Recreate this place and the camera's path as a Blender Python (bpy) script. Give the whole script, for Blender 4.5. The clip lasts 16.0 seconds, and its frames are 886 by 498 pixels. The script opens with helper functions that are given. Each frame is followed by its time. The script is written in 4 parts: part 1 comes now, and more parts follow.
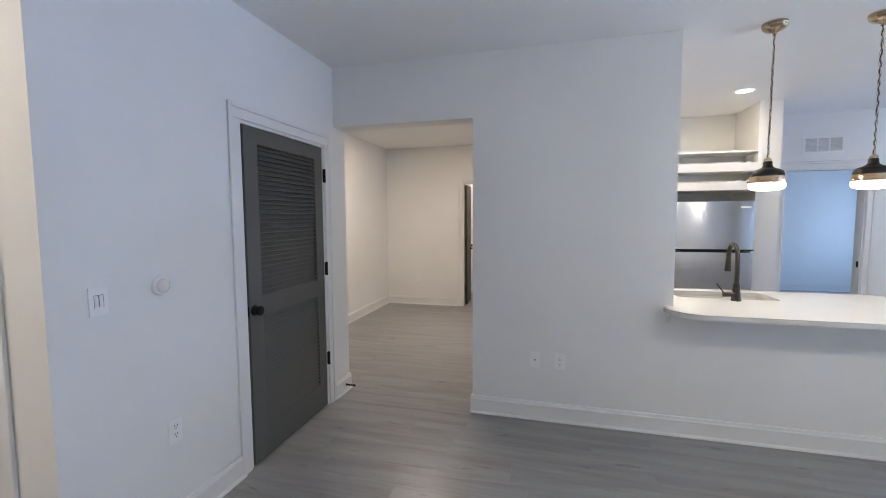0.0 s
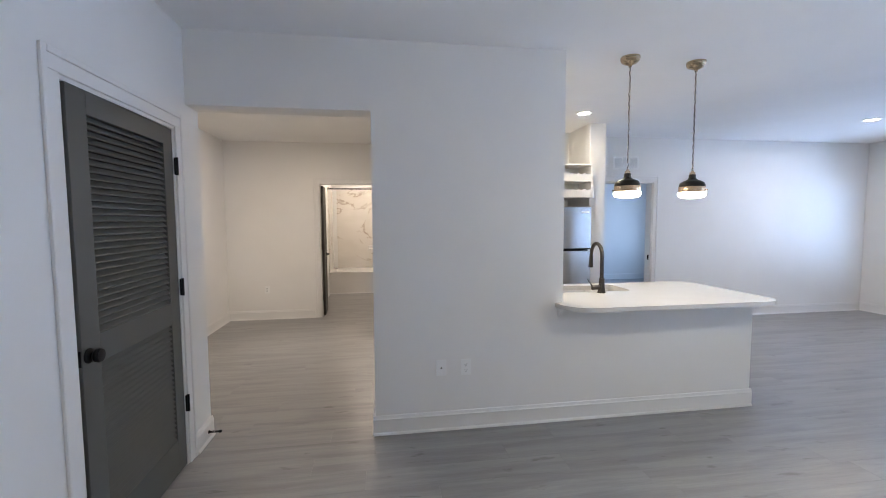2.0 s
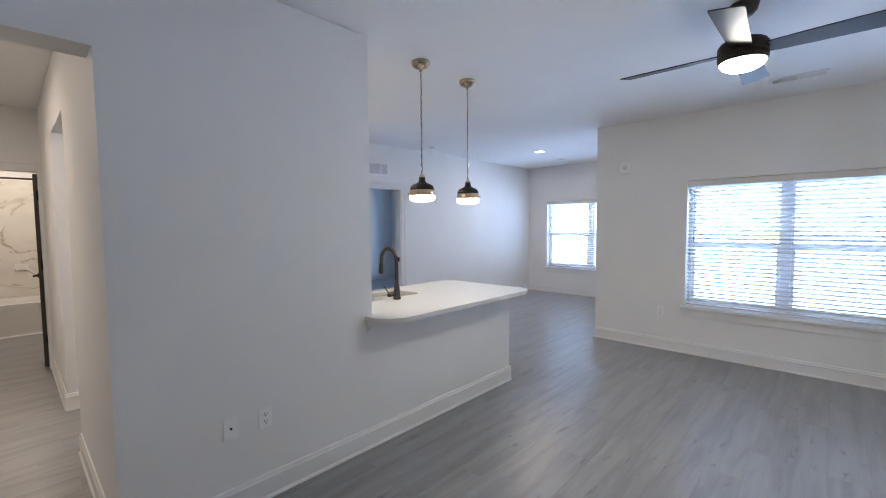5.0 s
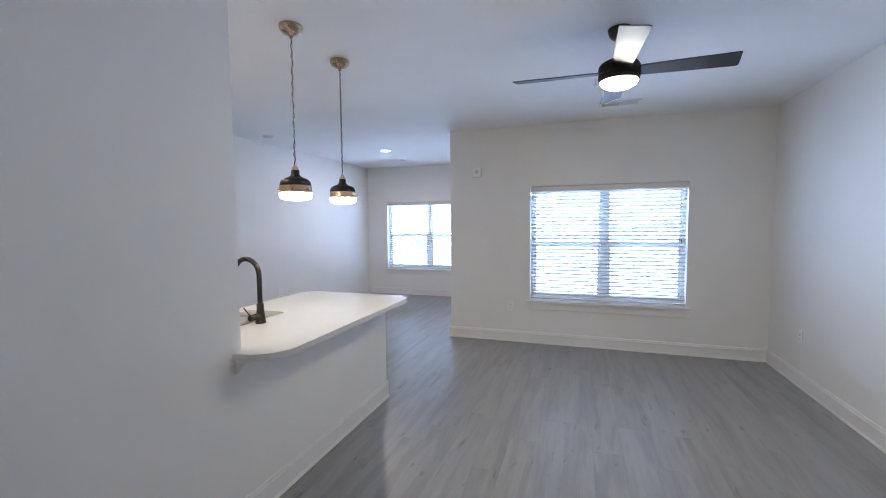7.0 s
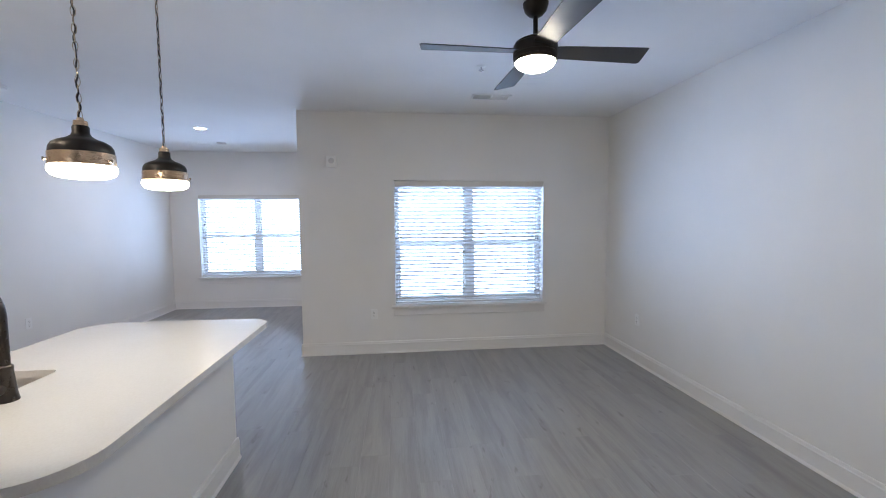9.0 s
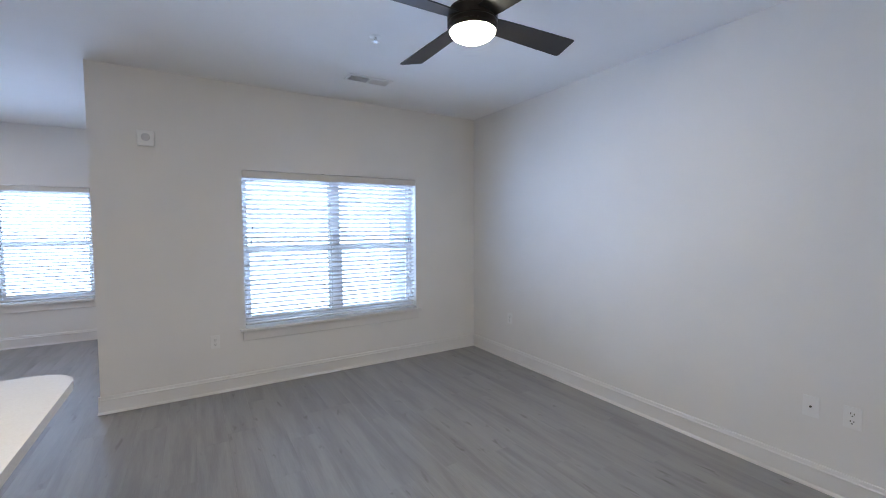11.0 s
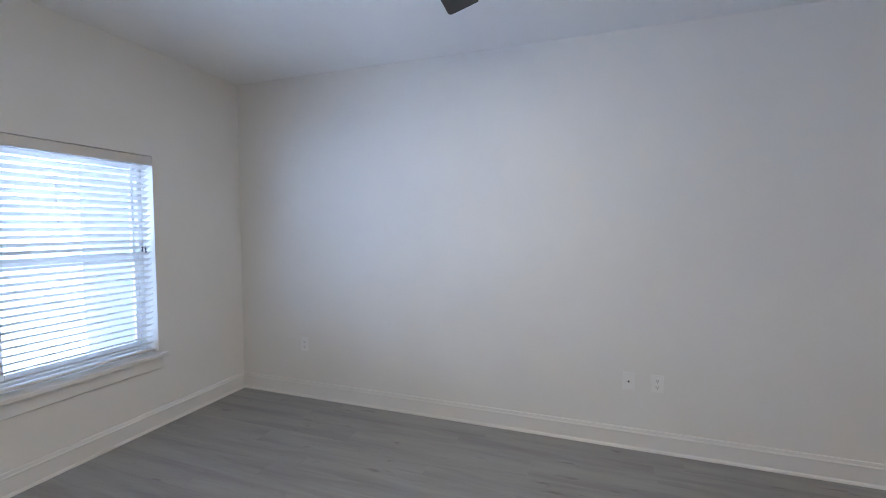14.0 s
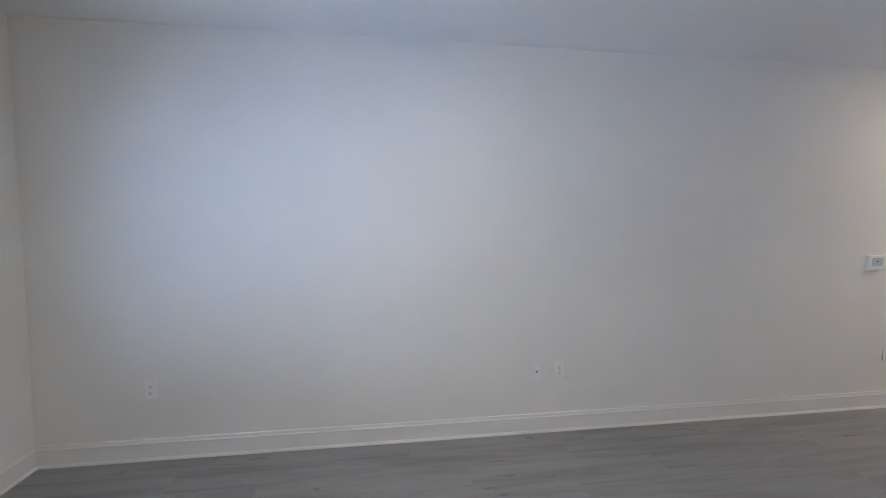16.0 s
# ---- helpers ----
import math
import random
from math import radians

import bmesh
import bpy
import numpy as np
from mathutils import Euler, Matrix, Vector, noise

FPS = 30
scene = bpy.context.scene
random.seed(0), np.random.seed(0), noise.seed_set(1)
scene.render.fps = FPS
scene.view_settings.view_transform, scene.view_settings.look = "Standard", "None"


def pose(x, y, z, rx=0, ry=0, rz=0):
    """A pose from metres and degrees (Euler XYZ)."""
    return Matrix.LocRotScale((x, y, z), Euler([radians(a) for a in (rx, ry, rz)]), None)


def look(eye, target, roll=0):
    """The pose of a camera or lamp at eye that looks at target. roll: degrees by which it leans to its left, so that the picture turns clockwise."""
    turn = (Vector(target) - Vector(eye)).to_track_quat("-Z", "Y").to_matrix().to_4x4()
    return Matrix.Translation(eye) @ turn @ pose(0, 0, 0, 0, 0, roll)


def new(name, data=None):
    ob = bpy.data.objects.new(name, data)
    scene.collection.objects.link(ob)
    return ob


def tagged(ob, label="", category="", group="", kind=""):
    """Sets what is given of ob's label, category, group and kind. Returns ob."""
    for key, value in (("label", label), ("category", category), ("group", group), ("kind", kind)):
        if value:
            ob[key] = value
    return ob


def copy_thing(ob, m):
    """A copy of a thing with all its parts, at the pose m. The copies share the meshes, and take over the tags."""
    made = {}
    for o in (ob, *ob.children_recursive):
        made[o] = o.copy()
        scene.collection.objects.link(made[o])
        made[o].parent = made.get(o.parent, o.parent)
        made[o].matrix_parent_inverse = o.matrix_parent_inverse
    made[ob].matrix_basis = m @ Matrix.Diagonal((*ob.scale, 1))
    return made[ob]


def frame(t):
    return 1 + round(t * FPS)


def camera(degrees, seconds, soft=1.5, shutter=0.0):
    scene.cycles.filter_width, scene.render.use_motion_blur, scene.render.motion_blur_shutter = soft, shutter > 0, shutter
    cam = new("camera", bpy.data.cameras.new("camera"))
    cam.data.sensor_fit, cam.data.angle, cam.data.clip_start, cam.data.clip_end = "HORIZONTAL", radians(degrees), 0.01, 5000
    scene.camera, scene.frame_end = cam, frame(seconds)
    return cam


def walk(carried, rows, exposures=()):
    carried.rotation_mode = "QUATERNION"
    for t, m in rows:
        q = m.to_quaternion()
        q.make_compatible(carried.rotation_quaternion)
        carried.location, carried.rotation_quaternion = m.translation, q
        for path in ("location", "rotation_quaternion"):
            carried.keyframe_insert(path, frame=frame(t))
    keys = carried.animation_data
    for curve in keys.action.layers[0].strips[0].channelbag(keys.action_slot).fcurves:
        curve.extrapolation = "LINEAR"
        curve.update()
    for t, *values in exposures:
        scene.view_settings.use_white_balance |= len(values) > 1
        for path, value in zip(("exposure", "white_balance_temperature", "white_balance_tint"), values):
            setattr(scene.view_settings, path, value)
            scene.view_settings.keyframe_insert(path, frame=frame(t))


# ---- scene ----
cam = camera(93.9, 16.0, soft=1.0)
PATH = [
    (0, (0.134, 0.311, 1.5), (-0.379, 2.238, 1.351), -0.3),
    (0.5, (-0.013, 0.327, 1.5), (-0.311, 2.299, 1.349), -0.3),
    (1, (-0.142, 0.372, 1.494), (-0.243, 2.364, 1.347), -0.3),
    (1.5, (-0.272, 0.446, 1.498), (-0.176, 2.439, 1.358), -0.3),
    (2, (-0.391, 0.519, 1.500), (-0.097, 2.492, 1.364), -0.3),
    (2.5, (-0.51, 0.588, 1.495), (-0.013, 2.521, 1.365), -0.27),
    (3, (-0.618, 0.66, 1.485), (0.11, 2.519, 1.358), -0.32),
    (3.5, (-0.68, 0.768, 1.481), (0.262, 2.528, 1.353), -0.38),
    (4, (-0.723, 0.88, 1.486), (0.4, 2.53, 1.361), -0.42),
    (6.5, (-0.728, 1.616, 1.518), (1.085, 2.451, 1.392), -0.5),
    (7, (-0.681, 1.773, 1.524), (1.213, 2.405, 1.395), -0.48),
    (7.5, (-0.611, 1.945, 1.523), (1.342, 2.355, 1.389), -0.45),
    (8, (-0.462, 2.098, 1.518), (1.524, 2.287, 1.381), -0.42),
    (8.5, (-0.302, 2.224, 1.522), (1.693, 2.207, 1.380), -0.4),
    (11, (0.474, 2.750, 1.450), (2.183, 1.718, 1.339), -0.3),
    (11.5, (0.638, 2.825, 1.452), (2.206, 1.588, 1.343), -0.2),
    (12, (0.825, 2.806, 1.437), (2.252, 1.409, 1.329), -0.2),
    (12.5, (1.019, 2.780, 1.434), (2.283, 1.234, 1.330), -0.15),
    (13, (1.246, 2.796, 1.460), (2.304, 1.104, 1.345), 0.0),
    (13.5, (1.415, 2.784, 1.450), (2.280, 0.986, 1.348), 0.0),
    (14, (1.615, 2.774, 1.454), (2.268, 0.887, 1.348), 0.0),
    (14.5, (1.821, 2.748, 1.456), (2.246, 0.796, 1.359), 0.1),
    (15, (1.968, 2.688, 1.472), (2.18, 0.702, 1.366), 0.0),
    (15.5, (2.194, 2.648, 1.515), (2.156, 0.654, 1.379), 0.05),
    (16, (2.397, 2.639, 1.510), (2.123, 0.662, 1.381), 0.0),
]
walk(cam, [(t, look(eye, target, roll)) for t, eye, target, roll in PATH],
     exposures=[(0.0, 1.93, 6120, 1.5), (2.5, 1.93, 6200, 1.5), (4.0, 1.73, 6050, 2), (7.0, 1.60, 6150, 2.5), (11.0, 1.54, 6200, 2.5), (14.5, 1.52, 6300, 2), (16.0, 1.53, 6250, 2)])

# ---- light: hazy daylight outside, warm lamps inside ----
world = bpy.data.worlds.new("sky")
scene.world = world
world.use_nodes = True
wn = world.node_tree
sky = wn.nodes.new("ShaderNodeTexSky")
sky.sky_type = 'NISHITA'
sky.sun_disc = False
sky.sun_elevation, sky.sun_rotation = radians(42), radians(250)
sky.air_density, sky.dust_density = 1.2, 2.0
wn.links.new(sky.outputs[0], wn.nodes["Background"].inputs[0])
wn.nodes["Background"].inputs[1].default_value = 0.15

sun = new("sun", bpy.data.lights.new("sun", 'SUN'))
sun.data.energy, sun.data.angle, sun.data.color = 3.0, radians(4), (1, 0.95, 0.88)
sun.matrix_world = look((0, 0, 0), (0.70, 0.25, -0.67))


def disc_lamp(x, y, z, watts, colour, size=0.14):
    """The light that a recessed ceiling lamp gives off, just under its lens."""
    d = bpy.data.lights.new("downlight", 'AREA')
    d.shape, d.size, d.energy, d.color = 'DISK', size, watts, colour
    o = new("downlight", d)
    o.matrix_world = look((x, y, z), (x, y, 0))
    return o


def window_lamp(eye, target, w, h, watts, colour):
    """An added area lamp at a window that stands in for the sky's light."""
    d = bpy.data.lights.new("sky_panel", 'AREA')
    d.shape, d.size, d.size_y, d.energy, d.color = 'RECTANGLE', w, h, watts, colour
    o = new("sky_panel", d)
    o.matrix_world = look(eye, target)
    return o


WARM = (1.0, 0.80, 0.66)
SKYBLUE = (0.44, 0.59, 1.0)
CEIL = 2.70
disc_lamp(1.885, 4.98, CEIL - 0.015, 1.8, (1.0, 0.79, 0.60))    # kitchen
# added downlight, out of view, that lights the wine rack from the front
disc_lamp(0.80, 4.25, CEIL - 0.015, 4.6, (1.0, 0.78, 0.63))
disc_lamp(5.535, 4.825, CEIL - 0.015, 4.5, WARM)       # dining end
disc_lamp(-1.50, 5.25, CEIL - 0.015, 7.0, (1.0, 0.775, 0.64))     # hall
disc_lamp(-2.45, 0.60, CEIL - 0.015, 4.2, WARM)     # entry
# added recessed lamp, standing in for the bathroom's own unseen light
disc_lamp(-0.70, 9.10, CEIL - 0.015, 5.5, (1.0, 0.775, 0.64))     # bath
# two panels outside, wider than their windows, tilted up to brighten the ceiling
window_lamp((5.70, 1.20, 1.60), (0, 1.20, 2.30), 4.2, 2.6, 84, SKYBLUE)
window_lamp((8.54, 4.79, 1.60), (0, 4.79, 2.30), 5.0, 2.6, 122, SKYBLUE)
# bedroom: panel just inside an unseen window
window_lamp((6.50, 8.3, 1.4), (0, 8.3, 1.4), 1.6, 1.4, 4.2, SKYBLUE)


# ---- materials ----
def nodes_of(name):
    m = bpy.data.materials.new(name)
    m.use_nodes = True
    t = m.node_tree
    return m, t, t.nodes["Principled BSDF"], t.links


def mapped(t, scale, kind="Object"):
    tc = t.nodes.new("ShaderNodeTexCoord")
    mp = t.nodes.new("ShaderNodeMapping")
    mp.inputs["Scale"].default_value = scale
    t.links.new(tc.outputs[kind], mp.inputs["Vector"])
    return mp.outputs[0]


def noise_tex(t, vec, scale, detail=4, rough=0.55, dist=0.0):
    n = t.nodes.new("ShaderNodeTexNoise")
    n.inputs["Scale"].default_value, n.inputs["Detail"].default_value = scale, detail
    n.inputs["Roughness"].default_value, n.inputs["Distortion"].default_value = rough, dist
    t.links.new(vec, n.inputs["Vector"])
    return n.outputs["Fac"]


def ramp(t, fac, stops):
    r = t.nodes.new("ShaderNodeValToRGB")
    e = r.color_ramp.elements
    while len(e) < len(stops):
        e.new(0.5)
    for el, (p, c) in zip(e, stops):
        el.position, el.color = p, (*c, 1)
    t.links.new(fac, r.inputs["Fac"])
    return r.outputs["Color"]


def mix(t, fac, a, b, mode='MIX'):
    m = t.nodes.new("ShaderNodeMix")
    m.data_type, m.blend_type = 'RGBA', mode
    for sock, v in ((m.inputs[0], fac), (m.inputs[6], a), (m.inputs[7], b)):
        if isinstance(v, (int, float)):
            sock.default_value = v
        elif isinstance(v, tuple):
            sock.default_value = (*v, 1)
        else:
            t.links.new(v, sock)
    return m.outputs[2]


def bump(t, bsdf, height, strength, distance=0.002):
    b = t.nodes.new("ShaderNodeBump")
    b.inputs["Strength"].default_value, b.inputs["Distance"].default_value = strength, distance
    t.links.new(height, b.inputs["Height"])
    t.links.new(b.outputs[0], bsdf.inputs["Normal"])


def paint(name, colour, rough, vary=0.04, grain=220, strength=0.12, big=1.3):
    """Rolled or sprayed paint: faint mottling and a fine nap."""
    m, t, b, l = nodes_of(name)
    v = mapped(t, (1, 1, 1))
    lo = tuple(c * (1 - vary) for c in colour)
    hi = tuple(min(1, c * (1 + vary)) for c in colour)
    l.new(ramp(t, noise_tex(t, v, big, 5), [(0.3, lo), (0.7, hi)]), b.inputs["Base Color"])
    rr = t.nodes.new("ShaderNodeMapRange")
    rr.inputs["To Min"].default_value, rr.inputs["To Max"].default_value = rough - 0.06, rough + 0.06
    l.new(noise_tex(t, v, big * 4, 3), rr.inputs["Value"])
    l.new(rr.outputs[0], b.inputs["Roughness"])
    bump(t, b, noise_tex(t, v, grain, 2), strength)
    return m


def metal(name, colour, rough, brushed=(1, 1, 1), vary=0.12):
    m, t, b, l = nodes_of(name)
    v = mapped(t, brushed)
    n = noise_tex(t, v, 60, 4)
    l.new(ramp(t, n, [(0.3, tuple(c * (1 - vary) for c in colour)), (0.7, colour)]), b.inputs["Base Color"])
    b.inputs["Metallic"].default_value = 1.0
    rr = t.nodes.new("ShaderNodeMapRange")
    rr.inputs["To Min"].default_value, rr.inputs["To Max"].default_value = rough * 0.8, rough * 1.25
    l.new(n, rr.inputs["Value"])
    l.new(rr.outputs[0], b.inputs["Roughness"])
    bump(t, b, n, 0.05, 0.0006)
    return m


def glow(name, colour, power):
    m, t, b, l = nodes_of(name)
    b.inputs["Base Color"].default_value = (0.9, 0.88, 0.84, 1)
    b.inputs["Emission Color"].default_value = (*colour, 1)
    b.inputs["Emission Strength"].default_value = power
    b.inputs["Roughness"].default_value = 0.35
    return m


def plank_material():
    m, t, b, l = nodes_of("vinyl_plank")
    info = t.nodes.new("ShaderNodeObjectInfo")
    tc = t.nodes.new("ShaderNodeTexCoord")
    geo = t.nodes.new("ShaderNodeNewGeometry")
    off = t.nodes.new("ShaderNodeVectorMath")
    off.operation = 'ADD'
    sc = t.nodes.new("ShaderNodeVectorMath")
    sc.operation = 'SCALE'
    add = t.nodes.new("ShaderNodeMath")
    add.operation = 'ADD'
    l.new(info.outputs["Random"], add.inputs[0])
    l.new(geo.outputs["Random Per Island"], add.inputs[1])
    comb = t.nodes.new("ShaderNodeCombineXYZ")
    for k in range(3):
        l.new(add.outputs[0], comb.inputs[k])
    l.new(comb.outputs[0], sc.inputs[0])
    sc.inputs["Scale"].default_value = 37.0
    l.new(tc.outputs["Object"], off.inputs[0])
    l.new(sc.outputs[0], off.inputs[1])
    mp = t.nodes.new("ShaderNodeMapping")
    mp.inputs["Scale"].default_value = (0.5, 7.5, 1)
    l.new(off.outputs[0], mp.inputs["Vector"])
    long = noise_tex(t, mp.outputs[0], 1.8, 5, 0.58, 0.25)
    mp2 = t.nodes.new("ShaderNodeMapping")
    mp2.inputs["Scale"].default_value = (3.0, 70.0, 1)
    l.new(off.outputs[0], mp2.inputs["Vector"])
    grain = noise_tex(t, mp2.outputs[0], 3.0, 5, 0.65, 0.3)
    base = ramp(t, long, [(0.28, (0.277, 0.278, 0.282)), (0.50, (0.305, 0.306, 0.310)), (0.74, (0.331, 0.332, 0.336))])
    g2 = ramp(t, grain, [(0.30, (0.87, 0.865, 0.86)), (0.6, (1.0, 1.0, 1.0))])
    tone = ramp(t, add.outputs[0], [(0.0, (0.97, 0.97, 0.973)), (0.5, (1.0, 0.999, 0.996)), (1.0, (1.025, 1.022, 1.016))])
    mp5 = t.nodes.new("ShaderNodeMapping")
    mp5.inputs["Scale"].default_value = (0.8, 17.0, 1)
    l.new(off.outputs[0], mp5.inputs["Vector"])
    streak = noise_tex(t, mp5.outputs[0], 2.0, 4, 0.6, 0.35)
    col = mix(t, 0.8, base, g2, 'MULTIPLY')
    col = mix(t, 1.0, col, ramp(t, streak, [(0.28, (0.945, 0.945, 0.947)), (0.68, (1.03, 1.03, 1.03))]), 'MULTIPLY')
    mp3 = t.nodes.new("ShaderNodeMapping")
    mp3.inputs["Scale"].default_value = (0.55, 4.6, 1)
    l.new(off.outputs[0], mp3.inputs["Vector"])
    patch = ramp(t, noise_tex(t, mp3.outputs[0], 2.3, 3, 0.5, 0.5), [(0.34, (0.80, 0.80, 0.81)), (0.58, (1.03, 1.03, 1.03))])
    col = mix(t, 0.9, col, patch, 'MULTIPLY')
    col = mix(t, 0.75, col, tone, 'MULTIPLY')
    mp4 = t.nodes.new("ShaderNodeMapping")
    mp4.inputs["Scale"].default_value = (2.2, 7.0, 1)
    l.new(off.outputs[0], mp4.inputs["Vector"])
    knot = ramp(t, noise_tex(t, mp4.outputs[0], 2.4, 3, 0.5, 0.4), [(0.66, (1.0, 1.0, 1.0)), (0.75, (0.58, 0.56, 0.54))])
    l.new(mix(t, 0.8, col, knot, 'MULTIPLY'), b.inputs["Base Color"])
    rr = t.nodes.new("ShaderNodeMapRange")
    rr.inputs["To Min"].default_value, rr.inputs["To Max"].default_value = 0.27, 0.37
    l.new(streak, rr.inputs["Value"])
    l.new(rr.outputs[0], b.inputs["Roughness"])
    b.inputs["Specular IOR Level"].default_value = 0.6
    bump(t, b, grain, 0.10, 0.0008)
    return m


def marble():
    m, t, b, l = nodes_of("marble_tile")
    v = mapped(t, (0.75, 0.75, 1.5))
    n = noise_tex(t, v, 0.85, 6, 0.52, 1.6)
    vein = ramp(t, n, [(0.462, (0.78, 0.74, 0.69)), (0.481, (0.47, 0.39, 0.32)), (0.495, (0.75, 0.70, 0.64)), (0.60, (0.79, 0.76, 0.71))])
    soft = ramp(t, noise_tex(t, v, 0.9, 3), [(0.35, (0.70, 0.66, 0.60)), (0.6, (0.82, 0.79, 0.74))])
    mask = ramp(t, noise_tex(t, v, 1.9, 2), [(0.40, (0, 0, 0)), (0.54, (1, 1, 1))])
    l.new(mix(t, mask, soft, vein), b.inputs["Base Color"])
    b.inputs["Roughness"].default_value = 0.16
    return m


def quartz():
    m, t, b, l = nodes_of("white_quartz")
    v = mapped(t, (1, 1, 1))
    l.new(mix(t, 0.5, ramp(t, noise_tex(t, v, 140, 3), [(0.35, (0.68, 0.66, 0.635)), (0.6, (0.735, 0.72, 0.695))]),
              ramp(t, noise_tex(t, v, 2.5, 4), [(0.3, (0.68, 0.66, 0.645)), (0.7, (0.73, 0.72, 0.70))])), b.inputs["Base Color"])
    b.inputs["Roughness"].default_value = 0.22
    return m


def glass_material():
    m, t, b, l = nodes_of("window_glass")
    b.inputs["Base Color"].default_value = (0.97, 0.99, 1, 1)
    b.inputs["Transmission Weight"].default_value = 1.0
    b.inputs["Roughness"].default_value = 0.0
    b.inputs["IOR"].default_value = 1.02
    return m


def siding():
    m, t, b, l = nodes_of("far_siding")
    v = mapped(t, (1, 1, 1))
    l.new(ramp(t, noise_tex(t, v, 0.6, 4), [(0.3, (0.50, 0.50, 0.50)), (0.7, (0.62, 0.61, 0.60))]), b.inputs["Base Color"])
    b.inputs["Roughness"].default_value = 0.8
    return m


def ground_material():
    m, t, b, l = nodes_of("pale_ground")
    v = mapped(t, (1, 1, 1))
    l.new(ramp(t, noise_tex(t, v, 0.15, 6), [(0.35, (0.30, 0.30, 0.28)), (0.65, (0.42, 0.41, 0.38))]), b.inputs["Base Color"])
    b.inputs["Roughness"].default_value = 0.9
    bump(t, b, noise_tex(t, v, 8, 4), 0.3, 0.02)
    return m


WALL = paint("wall_paint", (0.835, 0.825, 0.805), 0.62, 0.025)
CEILP = paint("ceiling_paint", (0.89, 0.885, 0.875), 0.8, 0.02, 160, 0.2)
TRIM = paint("trim_paint", (0.81, 0.80, 0.785), 0.46, 0.02, 300, 0.03)
DOORGREY = paint("door_paint_grey", (0.098, 0.101, 0.094), 0.54, 0.06, 300, 0.06)
DARKEDGE = paint("dark_door_paint", (0.045, 0.040, 0.035), 0.45, 0.1, 200, 0.08)
BLACK = metal("black_metal", (0.022, 0.022, 0.023), 0.42)
PLASTIC = paint("white_plastic", (0.88, 0.88, 0.87), 0.35, 0.02, 400, 0.02)
# near-black for shade drawn into gaps and slots, and for the thermostat reading
SLOT = paint("gap_shade_and_print", (0.03, 0.03, 0.03), 0.6, 0.1)
VINYL = paint("window_vinyl", (0.74, 0.75, 0.76), 0.38, 0.02, 300, 0.02)
SLATW = paint("blind_slat", (0.72, 0.69, 0.65), 0.42, 0.02, 120, 0.04)
BRONZE = metal("dark_bronze", (0.060, 0.052, 0.045), 0.40)
BLADE = paint("fan_blade_black", (0.030, 0.028, 0.027), 0.42, 0.12, 90, 0.08)
BLADE.node_tree.nodes["Principled BSDF"].inputs["Specular IOR Level"].default_value = 0.32
BRASS = metal("brushed_brass", (0.58, 0.43, 0.30), 0.27, (1, 1, 18))
BRASS2 = metal("antique_brass", (0.52, 0.42, 0.30), 0.22)
SHADEBLK = metal("matte_black_shade", (0.050, 0.047, 0.044), 0.40)
STEEL = metal("stainless_steel", (0.62, 0.62, 0.63), 0.19, (40, 40, 0.6), 0.16)
stt = STEEL.node_tree
stb = stt.nodes["Principled BSDF"]
stb.inputs["Anisotropic"].default_value = 0.6
stb.inputs["Anisotropic Rotation"].default_value = 0.25
tang = stt.nodes.new("ShaderNodeTangent")
tang.direction_type, tang.axis = 'RADIAL', 'Z'
stt.links.new(tang.outputs[0], stb.inputs["Tangent"])
STEELS = metal("sink_steel", (0.74, 0.71, 0.68), 0.36, (30, 1, 1))
FSIDE = paint("fridge_side_grey", (0.16, 0.16, 0.165), 0.45, 0.05, 300, 0.1)
GUN = metal("gunmetal", (0.090, 0.080, 0.072), 0.28)
QUARTZ = quartz()
PLANK = plank_material()
SUBFLOOR = paint("plank_joint", (0.25, 0.245, 0.24), 0.9, 0.1)
MARBLE = marble()
TUBW = paint("tub_enamel", (0.80, 0.78, 0.75), 0.18, 0.02, 20, 0.01)
GLASS = glass_material()
GRILLE = paint("grille_grey", (0.66, 0.66, 0.67), 0.6, 0.06)
TASSEL = paint("tassel_grey", (0.10, 0.10, 0.11), 0.5, 0.1)
SCREEN = paint("display_glass", (0.55, 0.64, 0.74), 0.2, 0.03)
DUCT = paint("duct_shade", (0.22, 0.22, 0.23), 0.7, 0.08)
SIDING = siding()
GROUND = ground_material()
WINGW = paint("exterior_grey", (0.36, 0.36, 0.365), 0.7, 0.04, 40, 0.2)
ROOFM = paint("far_roof", (0.20, 0.20, 0.21), 0.9, 0.15, 30, 0.3)
FARGLASS = paint("far_window", (0.08, 0.09, 0.10), 0.2, 0.1)
LENS = glow("lamp_lens", (1.0, 0.90, 0.78), 9.0)
OPAL = glow("opal_glass_lit", (1.0, 0.86, 0.70), 8.5)
FANLENS = glow("fan_lens_lit", (1.0, 0.865, 0.72), 41.0)


# ---- mesh helpers ----
def finish(name, bm, mat, smooth=False, angle=35):
    me = bpy.data.meshes.new(name)
    bmesh.ops.recalc_face_normals(bm, faces=bm.faces)
    bm.to_mesh(me)
    bm.free()
    me.materials.append(mat)
    if smooth:
        me.polygons.foreach_set("use_smooth", [True] * len(me.polygons))
        me.set_sharp_from_angle(angle=radians(angle))
    return me


def part(name, bm, material, parent, label="", smooth=False, at=None):
    ob = new(name, finish(name, bm, material, smooth))
    ob.parent = parent
    if at is not None:
        ob.matrix_basis = at
    return tagged(ob, label)


def thing(name, label, category, m=None, group="", kind=""):
    ob = new(name)
    ob.empty_display_size = 0.05
    if m is not None:
        ob.matrix_basis = m
    return tagged(ob, label, category, group, kind)


